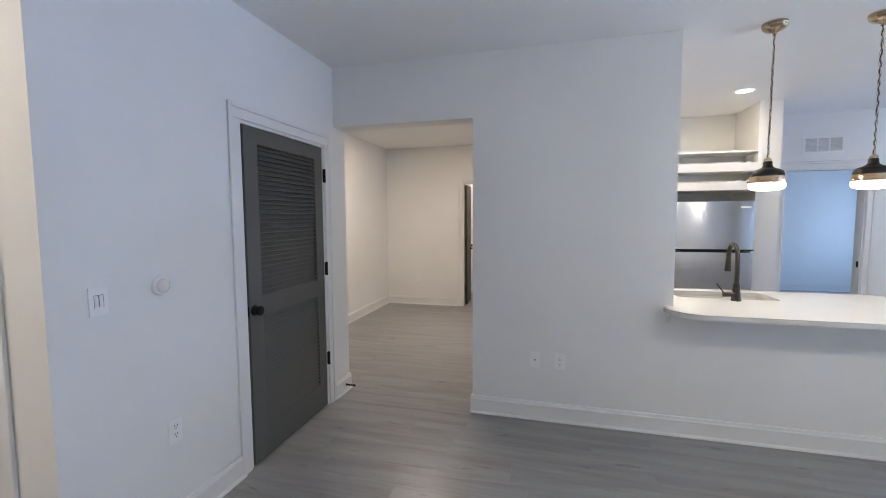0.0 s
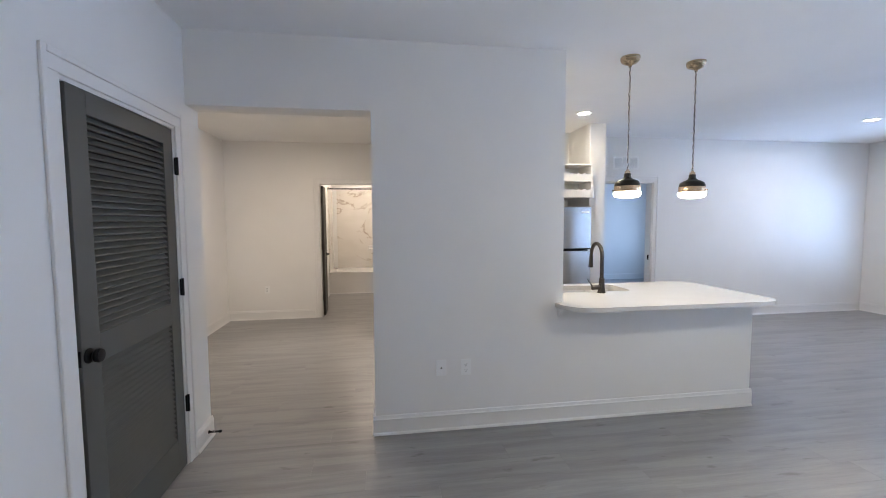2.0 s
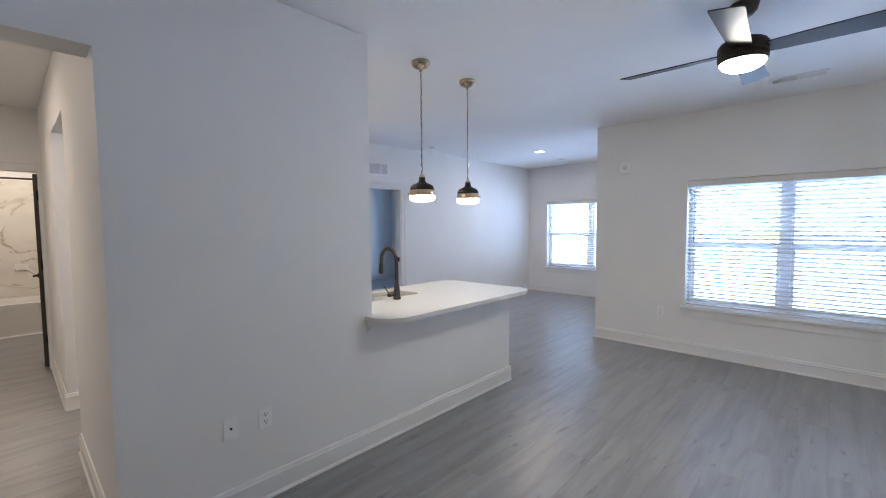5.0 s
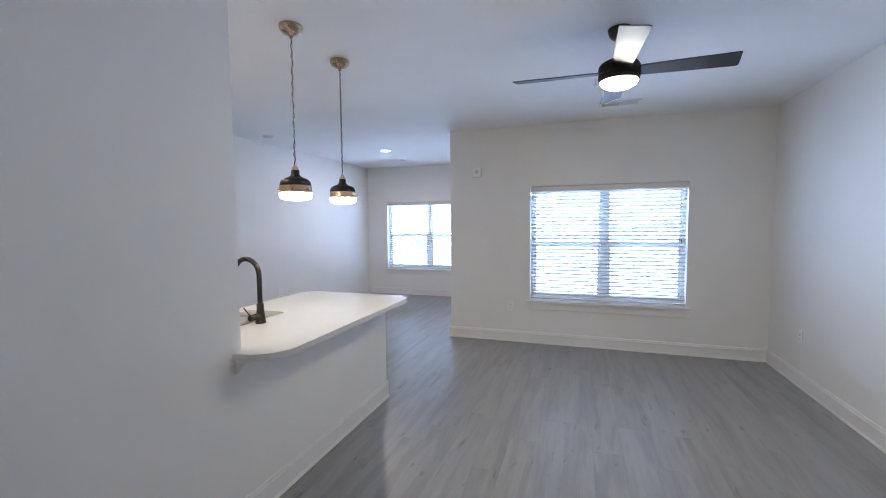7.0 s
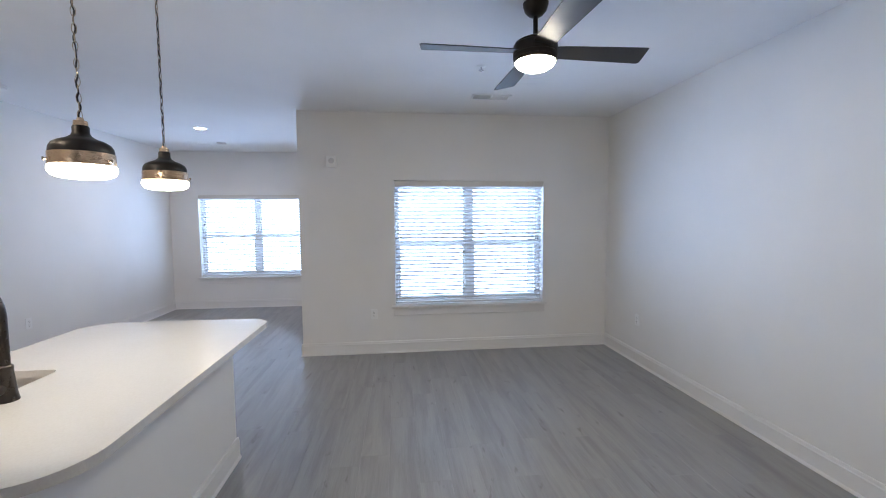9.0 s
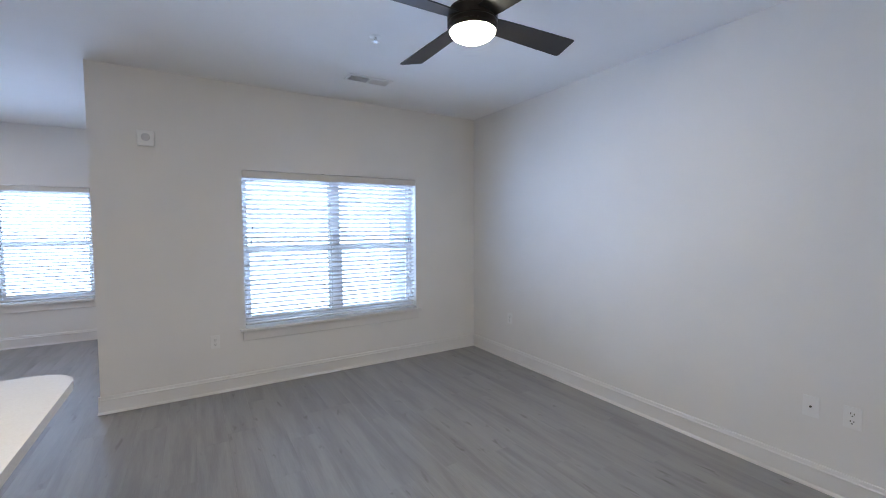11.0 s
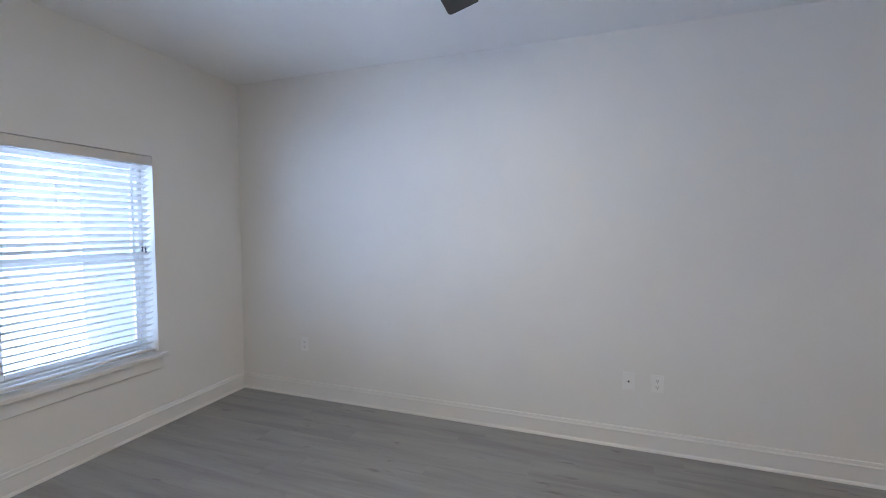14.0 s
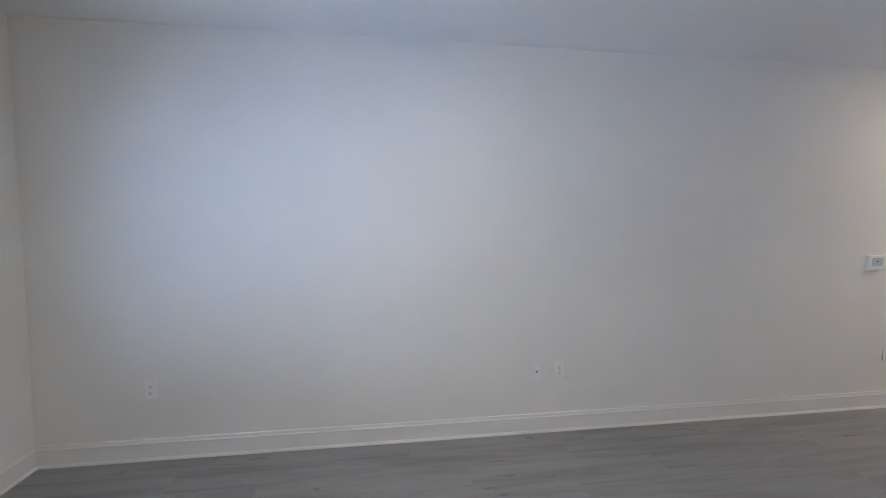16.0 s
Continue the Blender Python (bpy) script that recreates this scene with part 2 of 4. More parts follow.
def single(name, bm, material, label, category="", kind="", smooth=False, group=""):
    ob = new(name, finish(name, bm, material, smooth))
    return tagged(ob, label, category, group, kind)


def add_box(bm, x0, x1, y0, y1, z0, z1, bevel=0.0, segs=2):
    vs = [bm.verts.new((x, y, z)) for x in (x0, x1) for y in (y0, y1) for z in (z0, z1)]
    fs = [bm.faces.new([vs[i] for i in q]) for q in
          ((0, 1, 3, 2), (4, 6, 7, 5), (0, 4, 5, 1), (2, 3, 7, 6), (0, 2, 6, 4), (1, 5, 7, 3))]
    if bevel:
        es = {e for f in fs for e in f.edges}
        bmesh.ops.bevel(bm, geom=list(es), offset=bevel, segments=segs, affect='EDGES', profile=0.6)
    return bm


def box(x0, x1, y0, y1, z0, z1, bevel=0.0, segs=2):
    return add_box(bmesh.new(), x0, x1, y0, y1, z0, z1, bevel, segs)


def lathe(profile, n=32, bm=None, c=(0, 0, 0)):
    """Turns a profile of (radius, height) about z."""
    bm = bm or bmesh.new()
    rings = []
    for r, z in profile:
        if r < 1e-6:
            rings.append([bm.verts.new((c[0], c[1], c[2] + z))])
        else:
            rings.append([bm.verts.new((c[0] + r * math.cos(2 * math.pi * i / n), c[1] + r * math.sin(2 * math.pi * i / n), c[2] + z)) for i in range(n)])
    for a, b in zip(rings, rings[1:]):
        for i in range(n):
            j = (i + 1) % n
            q = [a[i % len(a)], a[j % len(a)], b[j % len(b)], b[i % len(b)]]
            q = [v for k, v in enumerate(q) if v not in q[:k]]
            if len(q) > 2:
                bm.faces.new(q)
    return bm


def tube(points, r, n=10, bm=None, radii=None):
    """A round bar along a line of points."""
    bm = bm or bmesh.new()
    pts = [Vector(p) for p in points]
    rings, side = [], None
    for i, p in enumerate(pts):
        d = (pts[min(i + 1, len(pts) - 1)] - pts[max(i - 1, 0)]).normalized()
        if side is None:
            side = d.orthogonal().normalized()
        side = (side - d * side.dot(d)).normalized()
        up = d.cross(side)
        rr = radii[i] if radii else r
        rings.append([bm.verts.new(p + rr * (side * math.cos(2 * math.pi * k / n) + up * math.sin(2 * math.pi * k / n))) for k in range(n)])
    for a, b in zip(rings, rings[1:]):
        for k in range(n):
            bm.faces.new((a[k], a[(k + 1) % n], b[(k + 1) % n], b[k]))
    bm.faces.new(rings[0][::-1])
    bm.faces.new(rings[-1])
    return bm


def prism(outline, z0, z1, bevel=0.0):
    """A plate with the given outline of (x, y), from z0 to z1."""
    bm = bmesh.new()
    lo = [bm.verts.new((x, y, z0)) for x, y in outline]
    hi = [bm.verts.new((x, y, z1)) for x, y in outline]
    n = len(lo)
    bm.faces.new(lo[::-1])
    top = bm.faces.new(hi)
    for i in range(n):
        bm.faces.new((lo[i], lo[(i + 1) % n], hi[(i + 1) % n], hi[i]))
    if bevel:
        bmesh.ops.bevel(bm, geom=list(top.edges), offset=bevel, segments=2, affect='EDGES')
    return bm


def arc(cx, cy, r, a0, a1, n=10):
    return [(cx + r * math.cos(radians(a0 + (a1 - a0) * i / n)), cy + r * math.sin(radians(a0 + (a1 - a0) * i / n))) for i in range(n + 1)]


def wall(name, axis, face, back, a0, a1, z0, z1, holes=(), mat=None, label="smooth off-white painted wall"):
    """A wall in the plane axis = face, as thick as from face to back, from a0 to a1 along the other axis, with real holes (a0, a1, z0, z1)."""
    bm = bmesh.new()
    A = sorted({a0, a1, *[v for h in holes for v in h[:2]]})
    Z = sorted({z0, z1, *[v for h in holes for v in h[2:]]})
    solid = {}
    for i in range(len(A) - 1):
        for k in range(len(Z) - 1):
            ca, cz = (A[i] + A[i + 1]) / 2, (Z[k] + Z[k + 1]) / 2
            solid[i, k] = not any(h[0] < ca < h[1] and h[2] < cz < h[3] for h in holes)

    def v(p, a, z):
        return bm.verts.new((p, a, z) if axis == "x" else (a, p, z))

    for (i, k), s in solid.items():
        if not s:
            continue
        l, r, b, t = A[i], A[i + 1], Z[k], Z[k + 1]
        for p in (face, back):
            bm.faces.new([v(p, l, b), v(p, r, b), v(p, r, t), v(p, l, t)])
        for (di, dk), (e0, e1) in {(-1, 0): ((l, b), (l, t)), (1, 0): ((r, b), (r, t)), (0, -1): ((l, b), (r, b)), (0, 1): ((l, t), (r, t))}.items():
            if not solid.get((i + di, k + dk), False):
                bm.faces.new([v(face, *e0), v(face, *e1), v(back, *e1), v(back, *e0)])
    bmesh.ops.remove_doubles(bm, verts=bm.verts, dist=1e-5)
    return single(name, bm, mat or WALL, label, "wall", "structure")


BASEPROFILE = [(0, 0), (0.022, 0), (0.022, 0.006), (0.019, 0.013), (0.014, 0.018), (0.013, 0.020), (0.013, 0.104),
               (0.0150, 0.107), (0.0150, 0.112), (0.011, 0.118), (0.009, 0.130), (0.007, 0.136), (0, 0.138)]


def sweep(profile, p0, p1, out):
    """The profile of (depth, height) swept from p0 to p1, with its depth towards out."""
    bm = bmesh.new()
    ends = []
    for p in (p0, p1):
        ends.append([bm.verts.new((p[0] + out[0] * d, p[1] + out[1] * d, h)) for d, h in profile])
    n = len(profile)
    for i in range(n):
        j = (i + 1) % n
        bm.faces.new((ends[0][i], ends[0][j], ends[1][j], ends[1][i]))
    bm.faces.new(ends[0])
    bm.faces.new(ends[1][::-1])
    return bm


def baseboard(p0, p1, out):
    return single("baseboard", sweep(BASEPROFILE, p0, p1, out), TRIM, "white painted baseboard with stepped cap and shoe moulding", "baseboard", "structure")


def casing(axis, plane, out, a0, a1, top, width=0.085):
    """Door trim round an opening a0..a1 up to top, on the wall plane, proud towards out; two legs and a head."""
    made = []

    def strip(la, lb, za, zb, la2, lb2, za2, zb2):
        bm = bmesh.new()
        for (u0, u1, w0, w1, d) in ((la, lb, za, zb, 0.011), (la2, lb2, za2, zb2, 0.016)):
            p = sorted((plane, plane + out * d))
            if axis == "x":
                add_box(bm, p[0], p[1], u0, u1, w0, w1, 0.003, 1)
            else:
                add_box(bm, u0, u1, p[0], p[1], w0, w1, 0.003, 1)
        made.append(single("trim", bm, TRIM, "white painted door casing with raised outer band", "door trim", "structure"))

    b = 0.026
    strip(a0 - width + b, a0, 0, top, a0 - width, a0 - width + b, 0, top + width)
    strip(a1, a1 + width - b, 0, top, a1 + width - b, a1 + width, 0, top + width)
    strip(a0 - width + b, a1 + width - b, top, top + width - b, a0 - width + b, a1 + width - b, top + width - b, top + width)
    return made


# ---- large structure ----
YS, XW1, YP, XD, YN, XW2 = -0.14, 4.54, 3.375, -1.595, 6.17, 7.375
YR = 3.405            # corner where the window wall turns
YB = 7.13             # hall's end wall
XH = -2.69            # hall's far side
XK = -0.45            # hall's kitchen side
W1 = (0.645, 2.370, 0.545, 1.955)
W2 = (3.860, 5.720, 0.545, 1.965)

wall("wall_south", "y", YS, YS - 0.18, -3.60, XW1 + 0.2, 0, CEIL)
wall("wall_east_1", "x", XW1, XW1 + 0.2, YS, YR, 0, CEIL, [W1])
wall("wall_return", "y", YR, YR - 0.2, XW1 + 0.2, XW2 + 0.2, 0, CEIL)
wall("wall_east_2", "x", XW2, XW2 + 0.2, YR, YN, 0, CEIL, [W2])
wall("wall_north", "y", YN, YN + 0.13, 2.41, XW2 + 0.2, 0, CEIL, [(2.79, 3.60, 0, 2.055)])
wall("wall_partition", "y", YP, 3.555, XK, 0.925, 0, CEIL)
wall("wall_header", "y", YP, 3.555, XD, XK, 2.235, CEIL)
wall("wall_half", "y", YP, 3.495, 0.925, 2.525, 0, 0.862)
wall("wall_closet", "x", XD, XD - 0.12, 1.46, 3.44, 0, CEIL, [(2.318, 3.215, 0, 2.065)])
wall("wall_entry", "y", 1.34, 1.46, -3.60, XD, 0, CEIL, [(-2.725, -1.885, 0, 2.05)])
wall("wall_entry_end", "x", -3.42, -3.60, YS, 1.34, 0, CEIL)
wall("wall_closet_end", "y", 3.44, 3.555, XH - 0.12, XD, 0, CEIL)
wall("wall_closet_back", "x", XH - 0.12, XH, 1.46, 3.44, 0, CEIL)
wall("wall_hall_west", "x", XH, XH - 0.12, 3.555, YB, 0, CEIL)
wall("wall_hall_end", "y", YB, YB + 0.12, XH - 0.12, XK + 0.10, 0, CEIL, [(-1.335, -0.460, 0, 2.085)])
wall("wall_hall_east", "x", XK, XK + 0.10, 3.555, YB, 0, CEIL, [(4.73, 5.65, 0, 2.24)])
wall("wall_kitchen_north", "y", 6.02, 6.17, XK + 0.10, 2.20, 0, CEIL)
wall("wall_fridge_side", "x", 2.20, 2.41, 5.42, 6.17, 0, CEIL)
# bedroom behind the north doorway
wall("wall_bedroom_north", "y", 10.2, 10.4, 1.5, 6.9, 0, CEIL)
wall("wall_bedroom_west", "x", 1.5, 1.35, 6.17, 10.4, 0, CEIL)
wall("wall_bedroom_south", "y", 6.30, 6.17, 1.5, 2.41, 0, CEIL)
wall("wall_bedroom_east", "x", 6.7, 6.9, 6.30, 10.2, 0, CEIL, [(7.5, 9.1, 0.7, 2.1)])
# bath
wall("wall_bath_west", "x", -1.47, -1.60, YB + 0.12, 10.15, 0, CEIL)
wall("wall_bath_east", "x", 0.16, 0.30, YB + 0.12, 10.15, 0, CEIL)
wall("wall_bath_north", "y", 10.03, 10.15, -1.47, 0.16, 0, CEIL)
wall("wall_bath_south", "y", YB + 0.12, YB, XK + 0.10, 0.30, 0, CEIL)

cb = bmesh.new()
for (x0, x1, y0, y1) in ((-3.6, 4.74, -0.32, 3.205), (-3.6, 7.575, 3.205, 6.30), (-3.6, 6.9, 6.30, 10.4)):
    add_box(cb, x0, x1, y0, y1, CEIL, CEIL + 0.22)
single("ceiling", cb, CEILP, "flat white painted ceiling", "ceiling", "structure")

fb = bmesh.new()
for (x0, x1, y0, y1) in ((-3.6, 4.74, -0.32, 3.205), (-3.6, 7.575, 3.205, 6.30), (-3.6, 6.9, 6.30, 10.4)):
    add_box(fb, x0, x1, y0, y1, -0.20, -0.006)
FLOOR = single("floor", fb, SUBFLOOR, "grey-brown wood-look vinyl plank floor", "floor", "structure")

for p0, p1, o in (((-3.42, YS), (XW1, YS), (0, 1)), ((XW1, YS + 0.015), (XW1, YR + 0.015), (-1, 0)), ((XW1 - 0.015, YR), (XW2, YR), (0, 1)),
                  ((XW2, YR + 0.015), (XW2, YN), (-1, 0)), ((3.685, YN), (XW2 - 0.015, YN), (0, -1)),
                  ((XK - 0.015, YP), (2.54, YP), (0, -1)), ((2.525, YP + 0.0), (2.525, 3.495), (1, 0)),
                  ((XK, YP - 0.0), (XK, 4.73), (-1, 0)), ((XK, 5.65), (XK, YB), (-1, 0)), ((XK - 0.015, 5.65), (XK + 0.1, 5.65), (0, -1)),
                  ((XD, 1.34), (XD, 2.255), (1, 0)), ((XD, 3.305), (XD, 3.57), (1, 0)), ((XH, 3.555), (XD, 3.555), (0, 1)),
                  ((XH, 3.57), (XH, YB), (1, 0)), ((XH, YB), (-1.425, YB), (0, -1)), ((-1.80, 1.34), (XD + 0.015, 1.34), (0, -1)),
                  ((2.20, 5.42), (2.425, 5.42), (0, -1)), ((2.41, 5.42), (2.41, YN), (1, 0)),
                  ((1.5, 10.2), (6.7, 10.2), (0, -1)), ((-1.47, 7.18), (-1.47, 9.25), (1, 0))):
    baseboard(p0, p1, o)

casing("x", XD, 1, 2.318, 3.215, 2.065)
casing("y", YB, -1, -1.335, -0.460, 2.085, 0.075)
casing("y", YN, -1, 2.79, 3.60, 2.055)
casing("y", 1.34, -1, -2.725, -1.885, 2.05)


def jamb(axis, p0, p1, a0, a1, top, mat):
    """The lining of a doorway, with its stop."""
    bm = bmesh.new()
    t = 0.018
    for u0, u1, w0, w1 in ((a0, a0 + t, 0, top - t), (a1 - t, a1, 0, top - t), (a0, a1, top - t, top)):
        if axis == "x":
            add_box(bm, p0, p1, u0, u1, w0, w1, 0.001, 1)
        else:
            add_box(bm, u0, u1, p0, p1, w0, w1, 0.001, 1)
    return single("door_frame", bm, mat, "white painted door lining", "door frame", "structure")


jamb("x", XD - 0.119, XD - 0.001, 2.318, 3.215, 2.065, TRIM)
jamb("y", YB + 0.001, YB + 0.119, -1.335, -0.460, 2.085, TRIM)
jamb("y", YN + 0.001, YN + 0.129, 2.79, 3.60, 2.055, TRIM)
jamb("y", 1.341, 1.459, -2.725, -1.885, 2.05, TRIM)
sp = single("strike_plate", box(3.576, 3.583, YN + 0.03, YN + 0.06, 0.90, 0.97, 0.001, 1), BLACK, "small black strike plate in the white door lining", "strike plate")


# ---- louvred closet door ----
DOOR_AJAR = 1.0


def closet_door():
    y0, y1, z0, z1 = 2.340, 3.194, 0.012, 2.043
    xf, xb = XD - 0.004, XD - 0.040
    d = thing("door_1", "dark grey louvred wooden closet door, slightly ajar, with black knob", "door", pose(XD + 0.006, 3.204, 0, 0, 0, DOOR_AJAR), kind="structure")
    inv = Matrix.Translation((-XD - 0.006, -3.204, 0))

    def p(name, bm, mat, label="", parent=d, smooth=False):
        bm.transform(inv)
        return part(name, bm, mat, parent, label, smooth)

    ly0, ly1 = 2.456, 3.090
    p("stile", box(xb, xf, y0, ly0, z0, z1, 0.003), DOORGREY)
    p("stile", box(xb, xf, ly1, y1, z0, z1, 0.003), DOORGREY)
    for a, b in ((z0, 0.215), (0.905, 1.030), (1.945, z1)):
        p("rail", box(xb, xf, ly0 - 0.001, ly1 + 0.001, a, b, 0.002), DOORGREY)
    # dark sheet: the closet's inner shade between louvres, put into its colour
    p("shade_sheet", box(xb + 0.001, xb + 0.003, ly0, ly1, 0.2, 1.95), SLOT)
    ang = radians(44)
    for a, b in ((0.215, 0.905), (1.030, 1.945)):
        n = round((b - a) / 0.0292)
        sm = box(-0.0028, 0.0028, ly0 - 3.204, ly1 - 3.204, -0.0174, 0.0174, 0.0012, 1)
        bmesh.ops.rotate(sm, verts=sm.verts, matrix=Matrix.Rotation(-ang, 3, 'Y'))
        me = finish("louvre_slat", sm, DOORGREY)
        for i in range(n):
            o = new("louvre_slat", me)
            o.parent = d
            o.matrix_basis = Matrix.Translation(((xf + xb) / 2 + 0.0015 - XD - 0.006, 0, a + (i + 0.5) * (b - a) / n))
    k = lathe([(0.0, 0), (0.032, 0), (0.032, 0.004), (0.026, 0.010), (0.015, 0.012), (0.014, 0.018), (0.022, 0.022), (0.029, 0.030), (0.030, 0.040), (0.026, 0.047), (0.0, 0.050)], 24)
    bmesh.ops.rotate(k, verts=k.verts, matrix=Matrix.Rotation(radians(90), 3, 'Y'))
    bmesh.ops.translate(k, verts=k.verts, vec=(xf, 2.380, 0.955))
    p("door_knob", k, BLACK, "round black metal knob", smooth=True)
    p("latch", box(xb + 0.006, xf - 0.004, y0 - 0.003, y0 + 0.001, 0.92, 0.985), BLACK)
    for z in (0.39, 1.11, 1.83):
        h = box(XD + 0.001, XD + 0.012, 3.192, 3.216, z - 0.05, z + 0.05, 0.002, 1)
        tube([(XD + 0.014, 3.204, z - 0.052), (XD + 0.014, 3.204, z + 0.052)], 0.0075, 10, h)
        p("hinge", h, BLACK, "black butt hinge")
    return d


closet_door()

# door stop screwed to the baseboard at the opening
ds = thing("door_stop", "black spring door stop screwed to the baseboard", "door stop", pose(XD + 0.015, 3.47, 0.065))
part("spring", tube([(0.004 + 0.066 * i / 60, 0.006 * math.cos(i * 1.2), 0.006 * math.sin(i * 1.2)) for i in range(61)], 0.0022, 5), BLACK, ds)
b = lathe([(0, 0), (0.012, 0), (0.012, 0.004), (0.007, 0.008), (0, 0.008)], 14)
bmesh.ops.rotate(b, verts=b.verts, matrix=Matrix.Rotation(radians(90), 3, 'Y'))
part("base", b, BLACK, ds)
b = lathe([(0, 0), (0.009, 0), (0.010, 0.012), (0.006, 0.016), (0, 0.016)], 14, c=(0, 0, 0.068))
bmesh.ops.rotate(b, verts=b.verts, matrix=Matrix.Rotation(radians(90), 3, 'Y'))
part("tip", b, BLACK, ds, "rubber tip")

# entry closet door in the side of the entry
ed = thing("door_2", "closed white painted door in the entry", "door", pose(-2.305, 1.40, 0), kind="structure")
part("leaf", box(-0.40, 0.40, -0.018, 0.018, 0.01, 2.03, 0.003), TRIM, ed)


# ---- windows and blinds ----
def window(name, x, w, label):
    """Two single-hung units side by side, set in a wall whose inner face is at x."""
    a0, a1, z0, z1 = w
    mid = (a0 + a1) / 2
    d = thing(name, label, "window", pose(x, mid, z0), kind="structure")
    inv = Matrix.Translation((-x, -mid, -z0))
    fx0, fx1 = x + 0.115, x + 0.185

    def p(nm, bm, mat, lab="", parent=d):
        bm.transform(inv)
        return part(nm, bm, mat, parent, lab)

    fr = bmesh.new()
    for q in ((a0 + 0.001, a0 + 0.035, z0, z1), (a1 - 0.035, a1 - 0.001, z0, z1), (a0 + 0.035, a1 - 0.035, z0, z0 + 0.04), (a0 + 0.035, a1 - 0.035, z1 - 0.045, z1)):
        add_box(fr, fx0, fx1, *q, 0.004, 1)
    p("window_frame", fr, VINYL)
    p("mullion", box(fx0 - 0.004, fx1, mid - 0.042, mid + 0.042, z0 + 0.04, z1 - 0.045, 0.004, 1), VINYL)
    rail = z0 + 0.705
    for l, r in ((a0 + 0.035, mid - 0.042), (mid + 0.042, a1 - 0.035)):
        for zb, zt, dx, st in ((z0 + 0.04, rail + 0.022, 0.008, 0.030), (rail - 0.022, z1 - 0.045, 0.038, 0.018)):
            s = bmesh.new()
            x0, x1 = fx0 + dx, fx0 + dx + 0.026
            for q in ((l, l + st, zb, zt), (r - st, r, zb, zt), (l + st, r - st, zb, zb + 0.044), (l + st, r - st, zt - 0.044, zt)):
                add_box(s, x0, x1, *q, 0.003, 1)
            sash = p("sash", s, VINYL)
            g = p("pane", box(x0 + 0.011, x0 + 0.015, l + st - 0.004, r - st + 0.004, zb + 0.04, zt - 0.04), GLASS, "clear glass", sash)
            g.visible_shadow = False
        lock = box(fx0 - 0.004, fx0 + 0.010, (l + r) / 2 - 0.03, (l + r) / 2 + 0.03, rail + 0.012, rail + 0.030, 0.004, 1)
        p("sash_lock", lock, VINYL)
    sill = box(x - 0.045, x + 0.112, a0 + 0.002, a1 - 0.002, z0 - 0.031, z0 - 0.001, 0.006)
    add_box(sill, x - 0.045, x - 0.001, a0 - 0.045, a0 + 0.004, z0 - 0.031, z0 - 0.001, 0.006)
    add_box(sill, x - 0.045, x - 0.001, a1 - 0.004, a1 + 0.045, z0 - 0.031, z0 - 0.001, 0.006)
    p("window_sill", sill, TRIM, "white painted projecting stool")
    p("apron", box(x - 0.017, x - 0.0005, a0 - 0.022, a1 + 0.022, z0 - 0.116, z0 - 0.031, 0.003, 1), TRIM, "flat white apron board under the sill")
    return d


def blind(x, w, label):
    a0, a1, z0, z1 = w
    mid, half = (a0 + a1) / 2, (a1 - a0) / 2 - 0.008
    d = thing("window_blind", label, "blind", pose(x + 0.045, mid, z1 - 0.002), group="window blinds")
    h = z1 - z0
    v = box(-0.050, -0.038, -half - 0.004, half + 0.004, -0.066, -0.003, 0.004, 1)
    add_box(v, -0.047, -0.034, -half - 0.004, half + 0.004, -0.058, -0.050, 0.002, 1)
    part("valance", v, SLATW, d, "white valance strip")
    part("headrail", box(-0.032, 0.028, -half, half, -0.050, -0.006, 0.003, 1), SLATW, d)
    n, top, pitch = 30, -0.082, 0.0432
    ang = radians(26)
    prof = [(-0.025 + 0.05 * i / 6, 0.0022 * (1 - ((i - 3) / 3) ** 2)) for i in range(7)]
    ring = [(u, c + 0.0014) for u, c in prof] + [(u, c - 0.0014) for u, c in prof[::-1]]
    sm = bmesh.new()
    ends = [[sm.verts.new((u * math.cos(ang) + c * math.sin(ang), y, -u * math.sin(ang) + c * math.cos(ang))) for u, c in ring] for y in (-half, half)]
    m = len(ring)
    for i in range(m):
        sm.faces.new((ends[0][i], ends[0][(i + 1) % m], ends[1][(i + 1) % m], ends[1][i]))
    sm.faces.new(ends[0])
    sm.faces.new(ends[1][::-1])
    me = finish("slat", sm, SLATW, True)
    for i in range(n):
        o = new("slat", me)
        o.parent = d
        wob = math.sin(i * 2.3 + mid) * 0.0005
        o.matrix_basis = pose(0, 0, top - pitch * i + wob, 0.0 + 0.02 * math.sin(i * 1.7), 0.5 * math.sin(i * 3.1 + mid), 0)
    zb = -h + 0.028
    part("bottom_rail", box(-0.025, 0.025, -half, half, zb - 0.010, zb + 0.008, 0.004, 1), SLATW, d)
    for y in (-half + 0.12, -0.30, 0.30, half - 0.12):
        c = bmesh.new()
        for dx in (-0.024, 0.024):
            tube([(dx, y, -0.05), (dx, y, zb)], 0.0009, 5, c)
        part("ladder_cord", c, SLATW, d)
    for y, drop in ((half - 0.075, 0.53), (half - 0.060, 0.655), (-half + 0.075, 0.672), (-half + 0.052, 0.680)):
        cord = part("lift_cord", tube([(-0.034, y, -0.06), (-0.034, y, -drop + 0.034)], 0.0011, 5), SLATW, d)
        tas = lathe([(0, 0), (0.0065, 0.002), (0.005, 0.014), (0.004, 0.022), (0.0055, 0.034), (0, 0.036)], 10, c=(-0.034, y, -drop))
        part("tassel", tas, TASSEL, cord, "small dark tassel")
    return d


window("window_1", XW1, W1, "white vinyl double single-hung window with bright daylight behind")
window("window_2", XW2, W2, "white vinyl double single-hung window at the dining end")
